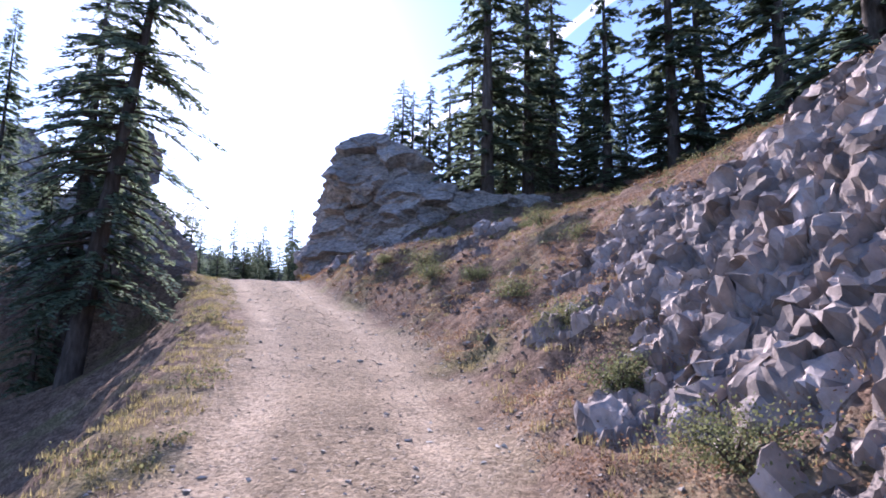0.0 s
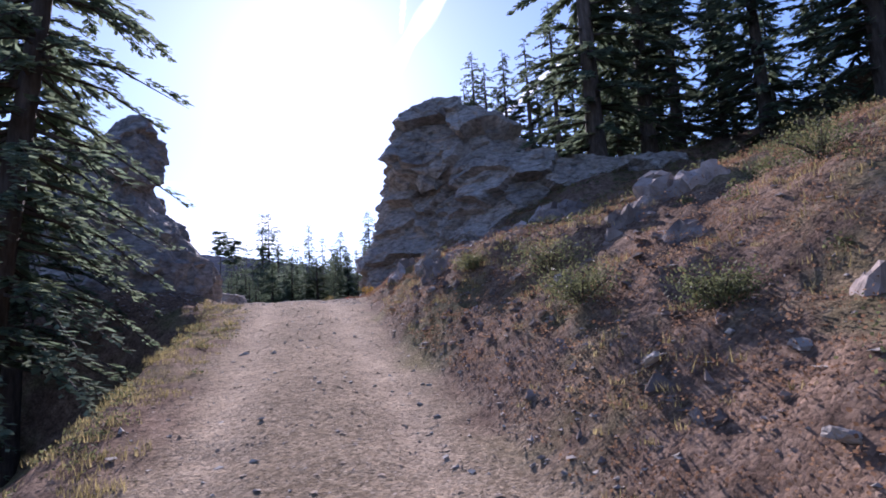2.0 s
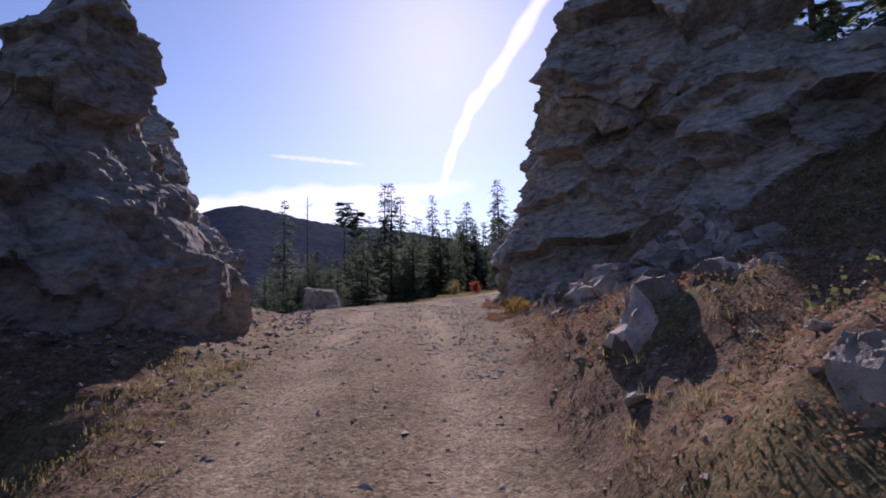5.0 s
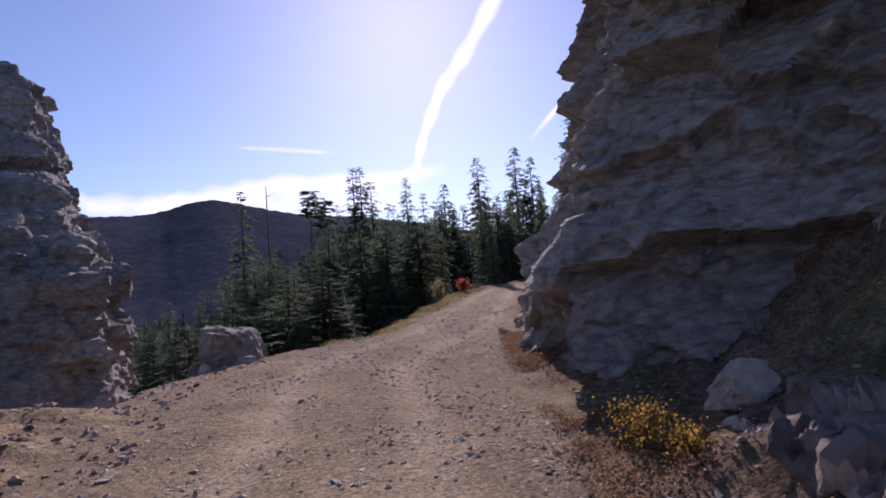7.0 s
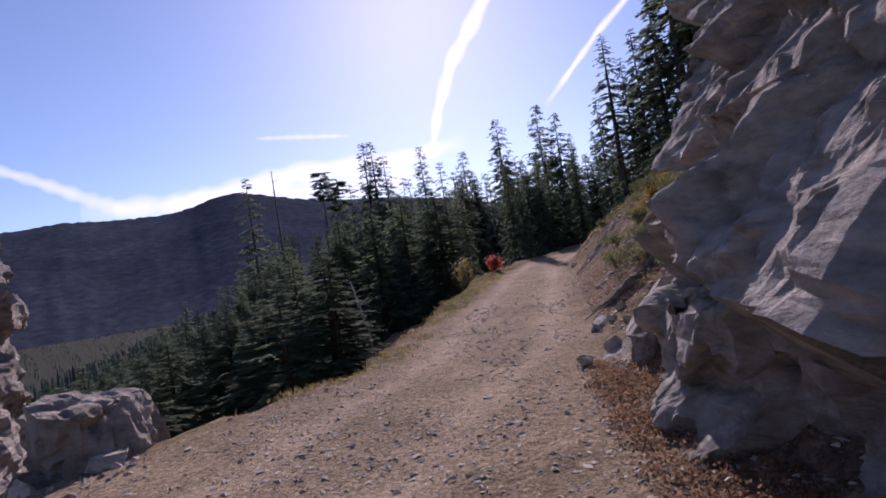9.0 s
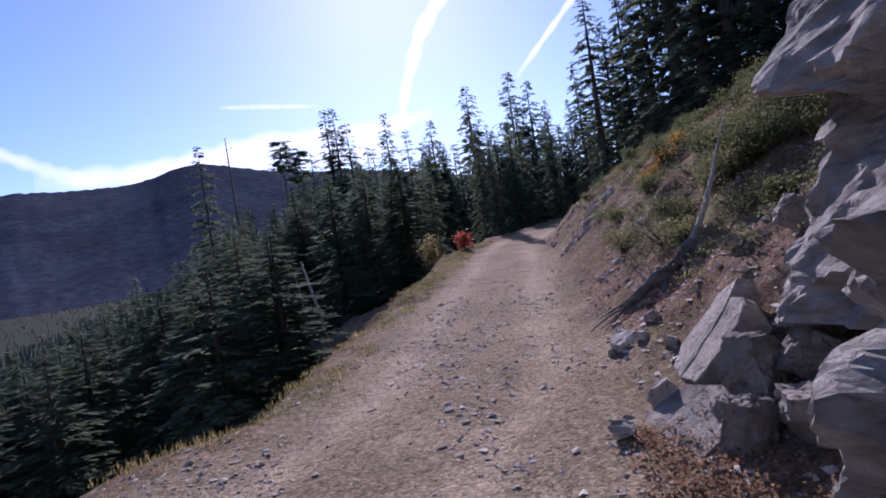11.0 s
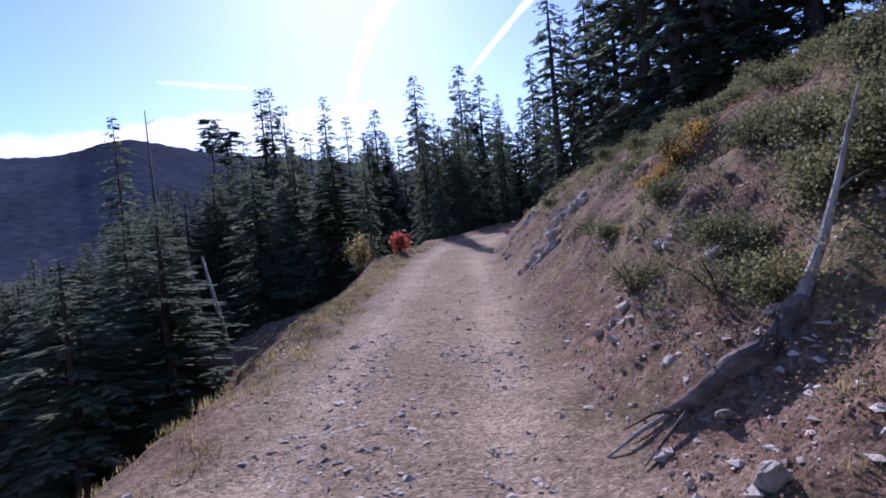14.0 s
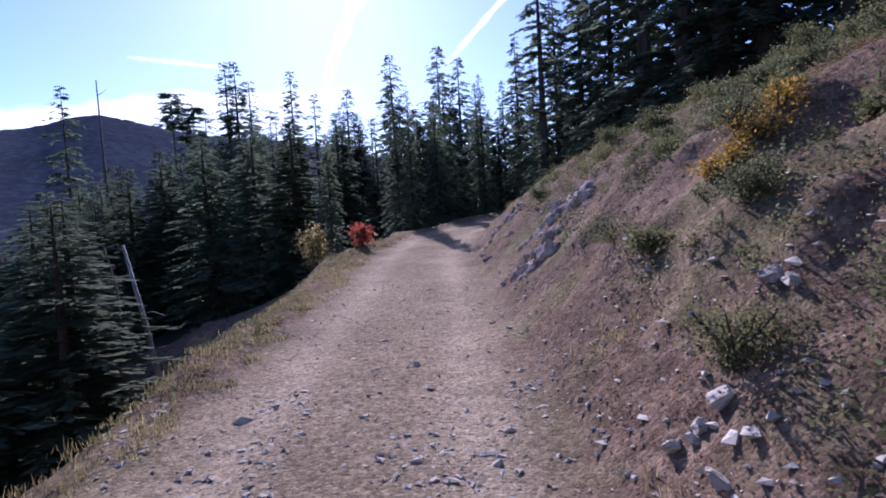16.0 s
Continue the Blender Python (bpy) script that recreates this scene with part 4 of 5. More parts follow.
def pebbles(name, label, places, size_lo, size_hi, mat, sink=0.1, flat=0.45):
    x, y, z = places
    n = len(x)
    size = size_lo + (size_hi - size_lo) * _rng.random(n) ** 3
    v = OCTA[None] + _rng.normal(0, 0.28, (n, 6, 3))
    v = v * (size[:, None] * _rng.uniform(0.6, 1.3, (n, 3)))[:, None, :] * np.array([1, 1, flat])
    a = _rng.uniform(0, 6.28, n)
    c, s = np.cos(a)[:, None], np.sin(a)[:, None]
    w = np.stack([v[:, :, 0] * c - v[:, :, 1] * s, v[:, :, 0] * s + v[:, :, 1] * c, v[:, :, 2]], 2)
    w += np.stack([x, y, z + size * sink], 1)[:, None, :]
    f = OCTA_F[None] + (np.arange(n) * 6)[:, None, None]
    return from_arrays(name, w.reshape(-1, 3), f.reshape(-1, 3), mat, label, "stones")


def leaves(name, label, places, per, spread, rise, size, mat, category, blade=False, flat=0.5):
    """Clumps of small leaves, or upright blades, round each place."""
    x, y, z = places
    n = len(x)
    k = n * per
    big = np.repeat(_rng.uniform(0.55, 1.25, n), per)
    a, r = _rng.uniform(0, 6.28, k), np.sqrt(_rng.random(k)) * spread * big
    cx, cy = np.repeat(x, per) + np.cos(a) * r, np.repeat(y, per) + np.sin(a) * r
    dome = 1 - (r / (spread * big + 1e-6)) ** 2 * 0.7
    hz = _rng.random(k) * rise * big * dome
    c = np.stack([cx, cy, np.repeat(z, per) + (0 if blade else 1) * hz], 1)
    sz = size * _rng.uniform(0.6, 1.4, k)
    d = _rng.normal(0, 1, (k, 3))
    if blade:
        tip = np.stack([d[:, 0] * 0.35, d[:, 1] * 0.35, np.ones(k)], 1) * (rise * big * _rng.uniform(0.5, 1.1, k))[:, None]
        side = np.stack([-d[:, 1], d[:, 0], np.zeros(k)], 1)
        side /= np.linalg.norm(side, axis=1)[:, None] + 1e-6
        side *= (sz * 0.5)[:, None]
        v = np.stack([c - side, c + side, c + tip], 1)
        f = np.arange(k * 3).reshape(k, 3)
    else:
        d[:, 2] *= flat
        d /= np.linalg.norm(d, axis=1)[:, None]
        e = np.cross(d, _rng.normal(0, 1, (k, 3)))
        e /= np.linalg.norm(e, axis=1)[:, None]
        d, e = d * sz[:, None], e * sz[:, None] * 0.42
        v = np.stack([c, c + d * 0.5 + e, c + d, c + d * 0.5 - e], 1)
        f = np.arange(k * 4).reshape(k, 4)
    return from_arrays(name, v.reshape(-1, 3), f, mat, label, category)


def edges(s):
    return np.interp(s, EDGE_S, EDGE_L), np.interp(s, EDGE_S, EDGE_R)


def patchy(x, y, seed, lo):
    return fbm(x * 0.55, y * 0.55, 3, seed) > lo


# gravel on the track
s, u, x, y, z = scatter(42000, (-1, 52), (-5, 1.4), lambda s, u: (u > edges(s)[0] - 0.2) & (u < edges(s)[1] + 0.2))
pebbles("gravel", "loose grey gravel and pebbles on the dirt track", (x, y, z), 0.005, 0.026, M_GRAVEL, 0.05, 0.32)
s, u, x, y, z = scatter(1700, (0, 52), (-4, 1.3), lambda s, u: (u > edges(s)[0] - 0.2) & (u < edges(s)[1] + 0.2))
pebbles("track_stones", "fist-sized stones lying on the dirt track", (x, y, z), 0.016, 0.05, M_PALE, 0.1, 0.45)
s, u, x, y, z = scatter(17000, (23, 45), (-3.4, 1.0), lambda s, u: (u < edges(s)[1]) & (fbm(s * 0.6, u * 1.5, 2, 90) > 0.0))
pebbles("coarse_gravel", "coarse grey gravel between the wheel tracks", (x, y, z), 0.008, 0.042, M_STONE, 0.05, 0.35)
# rubble on the bank
s, u, x, y, z = scatter(24000, (0, 50), (0.7, 7.5), lambda s, u: (u > edges(s)[1]) & (_rng.random(len(s)) < np.exp(-(u - edges(s)[1]) / 2.6)))
pebbles("rubble", "small angular rubble over the earth bank", (x, y, z), 0.008, 0.042, M_STONE)
s, u, x, y, z = scatter(5200, (33, 46), (0.7, 5.5), lambda s, u: (u > edges(s)[1]) & (_rng.random(len(s)) < np.clip((47 - s) / 9, 0.15, 1)))
pebbles("scree", "pale broken stones below the cliff and root", (x, y, z), 0.01, 0.06, M_PALE)
s, u, x, y, z = scatter(8000, (22, 36), (-9.5, -2.2), lambda s, u: u < edges(s)[0] + 0.4)
pebbles("scree", "broken stones along the outer edge of the pull-out", (x, y, z), 0.01, 0.065, M_SHATTER, 0.05, 0.6)

s, u, x, y, z = scatter(2600, (6, 26), (1.0, 6.5), lambda s, u: (u > edges(s)[1] + 0.2) & (fbm(s * 0.5, u * 0.9, 3, 33) > -0.1))
pebbles("rubble", "angular broken rock scattered over the earth bank", (x, y, z), 0.02, 0.1, M_SHATTER, 0.05, 0.8)

# low shrubs and dry plants on the right-hand bank
s, u, x, y, z = scatter(10500, (-1, 66), (1.2, 16))
ur = u - edges(s)[1]
m = (ur > 0.7) & (patchy(x, y, 50, np.where(s > 38, 0.0, 0.15) - np.clip((ur - 1.5) / 3.0, 0, 1) * 0.75)) & ~((s > 1.5) & (s < 8) & (ur < 4.5)) & ~((s > 26) & (s < 37.5) & (ur < 5)) & (_rng.random(len(s)) < np.where(s > 36, np.clip(ur / 2.2, 0.4, 1.0), 0.55))
leaves("low_shrubs", "low olive-green huckleberry shrubs covering the upper bank", (x[m], y[m], z[m]), 64, 0.18, 0.2, 0.03, M_SHRUB, "shrubs")
s, u, x, y, z = scatter(38000, (-1, 56), (1.0, 8))
ur = u - edges(s)[1]
m = (ur > 0.15) & patchy(x, y, 60, np.where((s > 9) & (s < 27), -0.5, -0.15)) & ((s < 27) | (_rng.random(len(s)) < 0.5)) & ~((s > 29) & (s < 35.5) & (ur > 1.0) & (ur < 5))
a = m & (s < 27)
leaves("rusty_plants", "rust-brown withered groundcover on the earth bank", (x[a], y[a], z[a]), 15, 0.19, 0.08, 0.021, M_RUST, "plants")
a = m & (s >= 27)
leaves("leaf_litter", "rust-brown fallen leaves and withered stalks on the bank", (x[a], y[a], z[a]), 20, 0.22, 0.035, 0.018, M_RUST, "plants", flat=0.25)
s, u, x, y, z = scatter(9000, (-1, 60), (1.0, 12))
ur = u - edges(s)[1]
m = (ur > 0.2) & patchy(x, y, 70, 0.0) & ~((s > 26) & (s < 38) & (ur < 5)) & (_rng.random(len(s)) < np.where(s > 36, 0.45, 1.0))
leaves("dry_grass", "dry yellowish grass tufts on the bank", (x[m], y[m], z[m]), 22, 0.14, 0.1, 0.008, M_DRY, "grass", blade=True)
s, u, x, y, z = scatter(5200, (26.5, 37.5), (0.5, 2.2))
ur = u - edges(s)[1]
m = (ur > -0.15 - 0.2 * _rng.random(len(s))) & (ur < np.where(s < 31, 0.75, 0.5)) & patchy(x, y, 64, -0.1)
leaves("rusty_plants", "rust-brown dry plants along the foot of the cliff", (x[m], y[m], z[m]), 11, 0.12, 0.08, 0.024, M_RUST, "plants")
# the verge on the valley side
s, u, x, y, z = scatter(9000, (-1, 62), (-8, -1.2))
ul = edges(s)[0] - u
m = (ul > -0.15) & (ul < 1.0) & (_rng.random(len(s)) < np.exp(-np.abs(ul - 0.5))) & ~((s > 24) & (s < 37))
leaves("verge_grass", "yellow-green dry grass along the verge", (x[m], y[m], z[m]), 34, 0.18, 0.08, 0.009, M_DRY, "grass", blade=True)
m2 = m & patchy(x, y, 80, 0.0)
leaves("verge_plants", "low green plants among the verge grass", (x[m2], y[m2], z[m2]), 24, 0.16, 0.12, 0.026, M_SHRUB, "plants")


def bush(name, label, x, y, r, h, n, size, mat, stems=5, category="bush"):
    """A bush of branching stems with leaves of its own."""
    z = ground_z(x, y)
    rng = random.Random(int(abs(x * 91 + y * 37)))
    root = tagged(new(name), label, category)
    root.location = (x, y, z - 0.03)
    tips = []
    for i in range(stems):
        bm = bmesh.new()
        a = rng.uniform(0, 6.28)
        tip = Vector((math.cos(a) * r * rng.uniform(0.3, 0.8), math.sin(a) * r * rng.uniform(0.3, 0.8), h * rng.uniform(0.6, 1)))
        tips.append(tip)
        add_limb(bm, [Vector((0, 0, 0)), tip * 0.5 + Vector((0, 0, h * 0.1)), tip], [0.014, 0.01, 0.004], 5)
        part("stem", bm, M_BARK, root)
    g = np.random.default_rng(rng.randrange(9999))
    t = np.array([tuple(v) for v in tips])[g.integers(0, len(tips), n)] * g.uniform(0.35, 1.05, (n, 1)) + g.normal(0, r * 0.28, (n, 3)) * np.array([1, 1, 0.6])
    t[:, 2] = np.maximum(t[:, 2], 0.03)
    d = g.normal(0, 1, (n, 3))
    d /= np.linalg.norm(d, axis=1)[:, None]
    e = np.cross(d, g.normal(0, 1, (n, 3)))
    e /= np.linalg.norm(e, axis=1)[:, None]
    sz = size * g.uniform(0.6, 1.4, (n, 1))
    v = np.stack([t, t + (d * 0.5 + e * 0.4) * sz, t + d * sz, t + (d * 0.5 - e * 0.4) * sz], 1).reshape(-1, 3)
    ob = from_arrays("foliage", v, np.arange(n * 4).reshape(n, 4), mat, "", "")
    ob.parent = root
    return root


def add_limb(bm, points, radii, sides=6):
    """A tapering, bending limb as one tube."""
    rings = []
    for i, (p, r) in enumerate(zip(points, radii)):
        d = (points[min(i + 1, len(points) - 1)] - points[max(i - 1, 0)]).normalized()
        a = d.orthogonal().normalized()
        b = d.cross(a)
        rings.append([bm.verts.new(p + (a * math.cos(6.2832 * k / sides) + b * math.sin(6.2832 * k / sides)) * r) for k in range(sides)])
    for r0, r1 in zip(rings, rings[1:]):
        for k in range(sides):
            bm.faces.new((r0[k], r0[(k + 1) % sides], r1[(k + 1) % sides], r1[k]))
    bm.faces.new(rings[-1])
    bm.faces.new(rings[0][::-1])


for (x, y, r, h) in ((-8.5, 43.9, 0.34, 0.3), (-8.75, 43.95, 0.26, 0.24), (-8.25, 44.2, 0.3, 0.3), (-8.95, 43.9, 0.2, 0.2)):
    bush("yellow_bush", "bush with golden autumn leaves on the bank", x, y, r, h, 520, 0.034, M_YELLOW)
bush("yellow_bush", "small yellow-leaved shrub at the cliff's shaded foot", -6.68, 28.1, 0.3, 0.42, 900, 0.026, M_YELLOW)
bush("yellow_bush", "small yellow-leaved shrub beside the track", -6.3, 27.75, 0.26, 0.2, 600, 0.026, M_YELLOW)
for (x, y, r, h) in ((-16.35, 56.4, 0.36, 0.75), (-16.7, 57.4, 0.4, 0.8)):
    bush("red_bush", "bush with red autumn leaves on the verge", x, y, r, h, 700, 0.09, M_RED, 7)
for (x, y, r, h) in ((-8.1, 40.2, 0.5, 0.4), (-7.55, 39.9, 0.6, 0.45), (-7.2, 40.8, 0.65, 0.45), (-7.8, 41.1, 0.5, 0.4), (-6.8, 39.6, 0.7, 0.5), (-7.0, 41.9, 0.6, 0.4), (-7.9, 42.3, 0.5, 0.35), (-6.4, 40.6, 0.7, 0.5)):
    bush("large_shrub", "dense dark green shrub on the upper bank", x, y, r, h, 5200, 0.032, M_SHRUB, 9)
_b = random.Random(31)
for k in range(70):                        # shrubs dotted over the bank
    s_, ur_ = _b.uniform(39.5, 56.0), 1.0 + 5.5 * _b.random() ** 0.8
    px, py, _ = ground_point(s_, float(edges(np.array([s_]))[1][0]) + ur_)
    w = _b.uniform(0.16, 0.4)
    bush("shrub", "low olive-green shrub growing out of the earth bank", px, py, w, w * _b.uniform(0.7, 1.1), int(900 + 3000 * w), 0.03, M_SHRUB, 6)
for (x, y, r, h) in ((-17.5, 55.2, 0.5, 1.7), (-17.9, 56.0, 0.6, 1.4)):
    bush("dry_bush", "straw-pale dry bush at the outer edge of the track", x, y, r, h, 700, 0.09, M_DRY, 7)
for k, (s_, u_) in enumerate(((38.2, 2.6), (39.0, 3.4), (40.2, 2.5), (41.3, 3.1), (42.2, 2.2), (43.3, 3.4), (44.2, 2.3), (45.5, 2.9), (46.5, 2.0), (40.6, 4.3), (42.5, 4.6), (38.7, 4.6), (47.5, 3.0), (39.6, 5.4), (41.6, 1.9), (43.0, 1.6),
                              (2.0, 2.3), (3.4, 2.0), (5.2, 2.1), (7.0, 2.4), (9.3, 2.6), (11.2, 2.7), (12.6, 2.2), (14.3, 2.6), (16.0, 2.0), (9.8, 4.2), (12.0, 4.6))):
    bx, by, _ = ground_point(s_, u_)
    bush("green_shrub", "low green leafy shrub on the earth bank", bx, by, 0.34 + 0.12 * (k % 3), 0.24 + 0.06 * (k % 4), 2600, 0.022, M_SHRUB, 9)


# ---- trees ----
def crown_arrays(h, radius, seed, whorls, per, sprays, size, start=0.15, droop=0.35, gap=0.0, top=0.0):
    """Boughs in whorls, each hung with many small needle sprays. Returns vertices, quads and bough lines."""
    g = np.random.default_rng(seed)
    V, boughs = [], []
    for w in range(whorls):
      for b in range(per):
        f = start + (1 - start) * (w + g.uniform(-0.75, 0.75)) / whorls
        f = min(max(f, start), 0.985)
        reach = radius * ((1 - f) / (1 - start)) ** 0.62 * (0.55 + 0.45 * min(1.0, (f - start) * 6 + 0.4)) + 0.1 + top
        if g.random() >= gap:
            a = g.uniform(0, 6.283)
            L = reach * g.uniform(0.55, 1.12)
            z0 = f * h
            lift = g.uniform(0.05, 0.3) * (f - 0.35)
            n = max(4, int(sprays * L / radius) + 2)
            t = np.sort(g.uniform(0.12, 1.0, n))
            rx, rz = L * t, z0 + L * (lift * t - droop * t * t + 0.12 * droop * t ** 4)
            base = np.stack([np.cos(a) * rx, np.sin(a) * rx, rz], 1)
            boughs.append((z0, a, L, lift, droop))
            for side in (-1, 1, 0):
                out = a + side * g.uniform(0.5, 1.1, n)
                ln = size * (1.0 if top else 0.45 + 0.55 * min(1.0, 3.0 * (1 - f))) * (1.15 - 0.55 * t) * g.uniform(0.7, 1.5, n)
                d = np.stack([np.cos(out) * ln, np.sin(out) * ln, -ln * g.uniform(0.05, 0.5, n)], 1)
                wv = np.stack([-np.sin(out), np.cos(out), g.uniform(-0.5, 0.5, n)], 1) * (ln * 0.2)[:, None]
                j = base + g.normal(0, 0.03, (n, 3))
                V.append(np.stack([j - wv * 0.4, j + d * 0.55 - wv, j + d, j + d * 0.55 + wv], 1))
    v = np.concatenate(V).reshape(-1, 3)
    return v, np.arange(len(v)).reshape(-1, 4), boughs


def conifer(name, label, h, radius, seed, whorls=34, per=6, sprays=9, size=0.42, start=0.15, droop=0.35, gap=0.05, trunk_r=None, lean=(0, 0), limbs=True, top=0.0):
    root = tagged(new(name), label, "tree")
    v, f, boughs = crown_arrays(h, radius, seed, whorls, per, sprays, size, start, droop, gap, top)
    v[:, 0] += lean[0] * v[:, 2]
    v[:, 1] += lean[1] * v[:, 2]
    crown = from_arrays("crown", v, f, M_NEEDLE, "", "")
    crown.parent = root
    r = trunk_r or h * 0.016
    bm = bmesh.new()
    pts = [Vector((lean[0] * h * k, lean[1] * h * k, h * k - (0.8 if k == 0 else 0))) for k in (0, 0.03, 0.1, 0.3, 0.55, 0.8, 0.99)]
    add_limb(bm, pts, [r * 1.5, r * 1.15, r, r * 0.8, r * 0.55, r * 0.28, 0.015], 9)
    part("trunk", bm, M_BARK, root, smooth=True)
    if limbs:
        bm = bmesh.new()
        for z0, a, L, lift, dr in boughs:
            pp = [Vector((math.cos(a) * L * t + lean[0] * z0, math.sin(a) * L * t + lean[1] * z0, z0 + L * (lift * t - dr * t * t))) for t in (0, 0.5, 0.95)]
            add_limb(bm, pp, [0.012 + 0.012 * L, 0.008 + 0.006 * L, 0.004], 4)
        part("bough_wood", bm, M_BARK, root)["kind"] = "stuff"
    return root


def plant(ob, m):
    """A copy at the pose and size m, whatever the size of the first."""
    return copy_thing(ob, m @ Matrix.Diagonal((1 / ob.scale[0], 1 / ob.scale[1], 1 / ob.scale[2], 1)))


def place(ob, x, y, turn=0.0, k=1.0, sink=0.1, z=None, kz=None):
    zz = ground_z(x, y) if z is None else z
    return Matrix.LocRotScale((x, y, zz - sink), Euler((0, 0, radians(turn))), (k, k, kz or k))


# the old firs by the track
t = conifer("fir_tree", "big dark leaning fir beside the verge", 15, 3.2, 101, whorls=40, per=6, sprays=46, size=0.21, start=0.16, droop=0.45, trunk_r=0.26, lean=(0.1, 0.03))
t.matrix_basis = place(t, -9.3, 14.9, 0, sink=0.3)
t = conifer("fir_tree", "big dark fir with ragged drooping boughs by the rock pinnacle", 14, 2.6, 102, whorls=34, per=6, sprays=44, size=0.21, start=0.2, droop=0.5, gap=0.15, trunk_r=0.24, lean=(0.02, 0))
t.matrix_basis = place(t, -11.2, 17.6, 0, sink=0.3)

kinds = [conifer("fir_tree", "tall dark green mountain fir in the wooded crest", 20, 3.6, 111, whorls=32, per=6, sprays=38, size=0.36, start=0.04, droop=0.38, gap=0.1, trunk_r=0.34),
         conifer("fir_tree", "tall open-crowned fir with visible trunk", 19, 4.0, 112, whorls=28, per=6, sprays=40, size=0.38, start=0.06, droop=0.32, gap=0.14, trunk_r=0.36),
         conifer("fir_tree", "slender dark green fir", 14, 2.1, 113, whorls=38, per=6, sprays=26, size=0.3, start=0.04, droop=0.4, trunk_r=0.18)]
spots = [(0, 2.16, 29.2, 1.0), (1, 4.6, 31.6, 0.85), (1, 6.6, 34.6, 0.8), (2, 9.3, 35.2, 0.78), (2, 11.5, 36.0, 0.6), (2, 13.0, 34.5, 0.65), (1, 10.5, 26.0, 0.9), (0, 12.5, 27.5, 0.85), (1, 14.5, 24.0, 0.95), (1, 12.2, 15.6, 0.9), (0, 15.5, 13.5, 1.0),
         (2, 3.3, 31.0, 0.6), (2, 7.8, 32.2, 0.6), (1, 8.6, 30.0, 0.75), (2, 5.6, 36.5, 0.7)]
first = [True, True, True]
for k, x, y, sc in spots:
    m = place(kinds[k], x, y, (x * 77 + y * 31) % 360, sc, z=max(ground_z(x, y), 8.6) if y < 33 and x < 5 else None)
    if first[k]:
        kinds[k].matrix_basis, first[k] = m, False
    else:
        plant(kinds[k], m)
# the wooded crest beyond the bank
for k, x, y, sc in [(0, -10.4, 68.0, 0.68), (2, -8.6, 66.5, 0.85), (2, -7.4, 65.0, 0.95), (1, -5.5, 60.0, 0.95), (0, -4.5, 59.0, 1.0), (1, -3.4, 58.4, 0.95), (0, -1.6, 57.4, 0.9), (1, 0.4, 56.6, 0.95), (0, 2.6, 55.0, 1.0), (1, 5.0, 53.0, 0.95),
                    (1, -6.4, 62.5, 0.9), (0, -2.4, 62, 0.9), (2, -9.6, 72, 0.9), (2, -5.6, 68, 0.95), (0, -3.0, 67, 0.85), (0, 1.4, 63, 0.9), (1, 4.5, 60, 0.9), (2, -11.9, 75, 0.8), (0, 7, 57, 0.9), (1, 9, 50, 1.0), (2, 7.4, 48, 0.9), (2, -7.9, 70, 0.9)]:
    plant(kinds[k], place(kinds[k], x, y, (x * 57 + y * 41) % 360, sc))

# the forest below the track
wood = [conifer("forest_fir", "dark conifer in the forest below the track", 22, 3.4, 121, whorls=44, per=7, sprays=13, size=0.52, start=0.04, droop=0.4, trunk_r=0.26, limbs=False),
        conifer("forest_fir", "narrow dark conifer in the forest below the track", 24, 2.8, 122, whorls=46, per=7, sprays=13, size=0.48, start=0.05, droop=0.45, trunk_r=0.25, limbs=False),
        conifer("forest_fir", "ragged conifer with a thin crown in the forest", 21, 3.0, 123, whorls=36, per=6, sprays=12, size=0.52, start=0.1, droop=0.35, gap=0.25, trunk_r=0.22, limbs=False),
        conifer("tufted_fir", "bare-stemmed conifer with a tufted flat top", 24, 1.5, 124, whorls=12, per=5, sprays=7, size=0.5, start=0.86, droop=0.2, trunk_r=0.2, limbs=False, top=0.4)]
used = [False] * 4


def stand(k, x, y, top=None, sc=1.0):
    zb = ground_z(x, y)
    hh = (22, 24, 21, 24)[k]
    kz = (top - zb) / hh if top else sc
    m = place(wood[k], x, y, (x * 57 + y * 41) % 360, min(max(kz, 0.75) * 1.2, 1.55) if top else sc, z=zb, kz=kz)
    if used[k]:
        plant(wood[k], m)
    else:
        wood[k].matrix_basis, used[k] = m, True


for k, x, y, top in ((2, -54.97, 87.35, 21.1), (3, -53.98, 102.8, 23.3), (3, -51.8, 103.5, 21.5), (1, -42.97, 96.06, 24.2), (1, -41.6, 95.5, 24.0), (2, -39.6, 94.5, 21.5), (1, -29.79, 82.36, 18.7), (2, -27.6, 81.5, 16.5), (0, -25.03, 95.66, 22.9),
                     (0, -21.45, 102.56, 25.2), (2, -35.6, 90.5, 17.5), (2, -46.5, 97.5, 19.5), (0, -30.5, 98, 20.5), (0, -18.6, 98, 22.5), (1, -23, 90, 17.5), (2, -33.2, 86.5, 16.5), (2, -48.8, 99, 18.0)):
    stand(k, x, y, top)
rng = random.Random(77)
count = 0
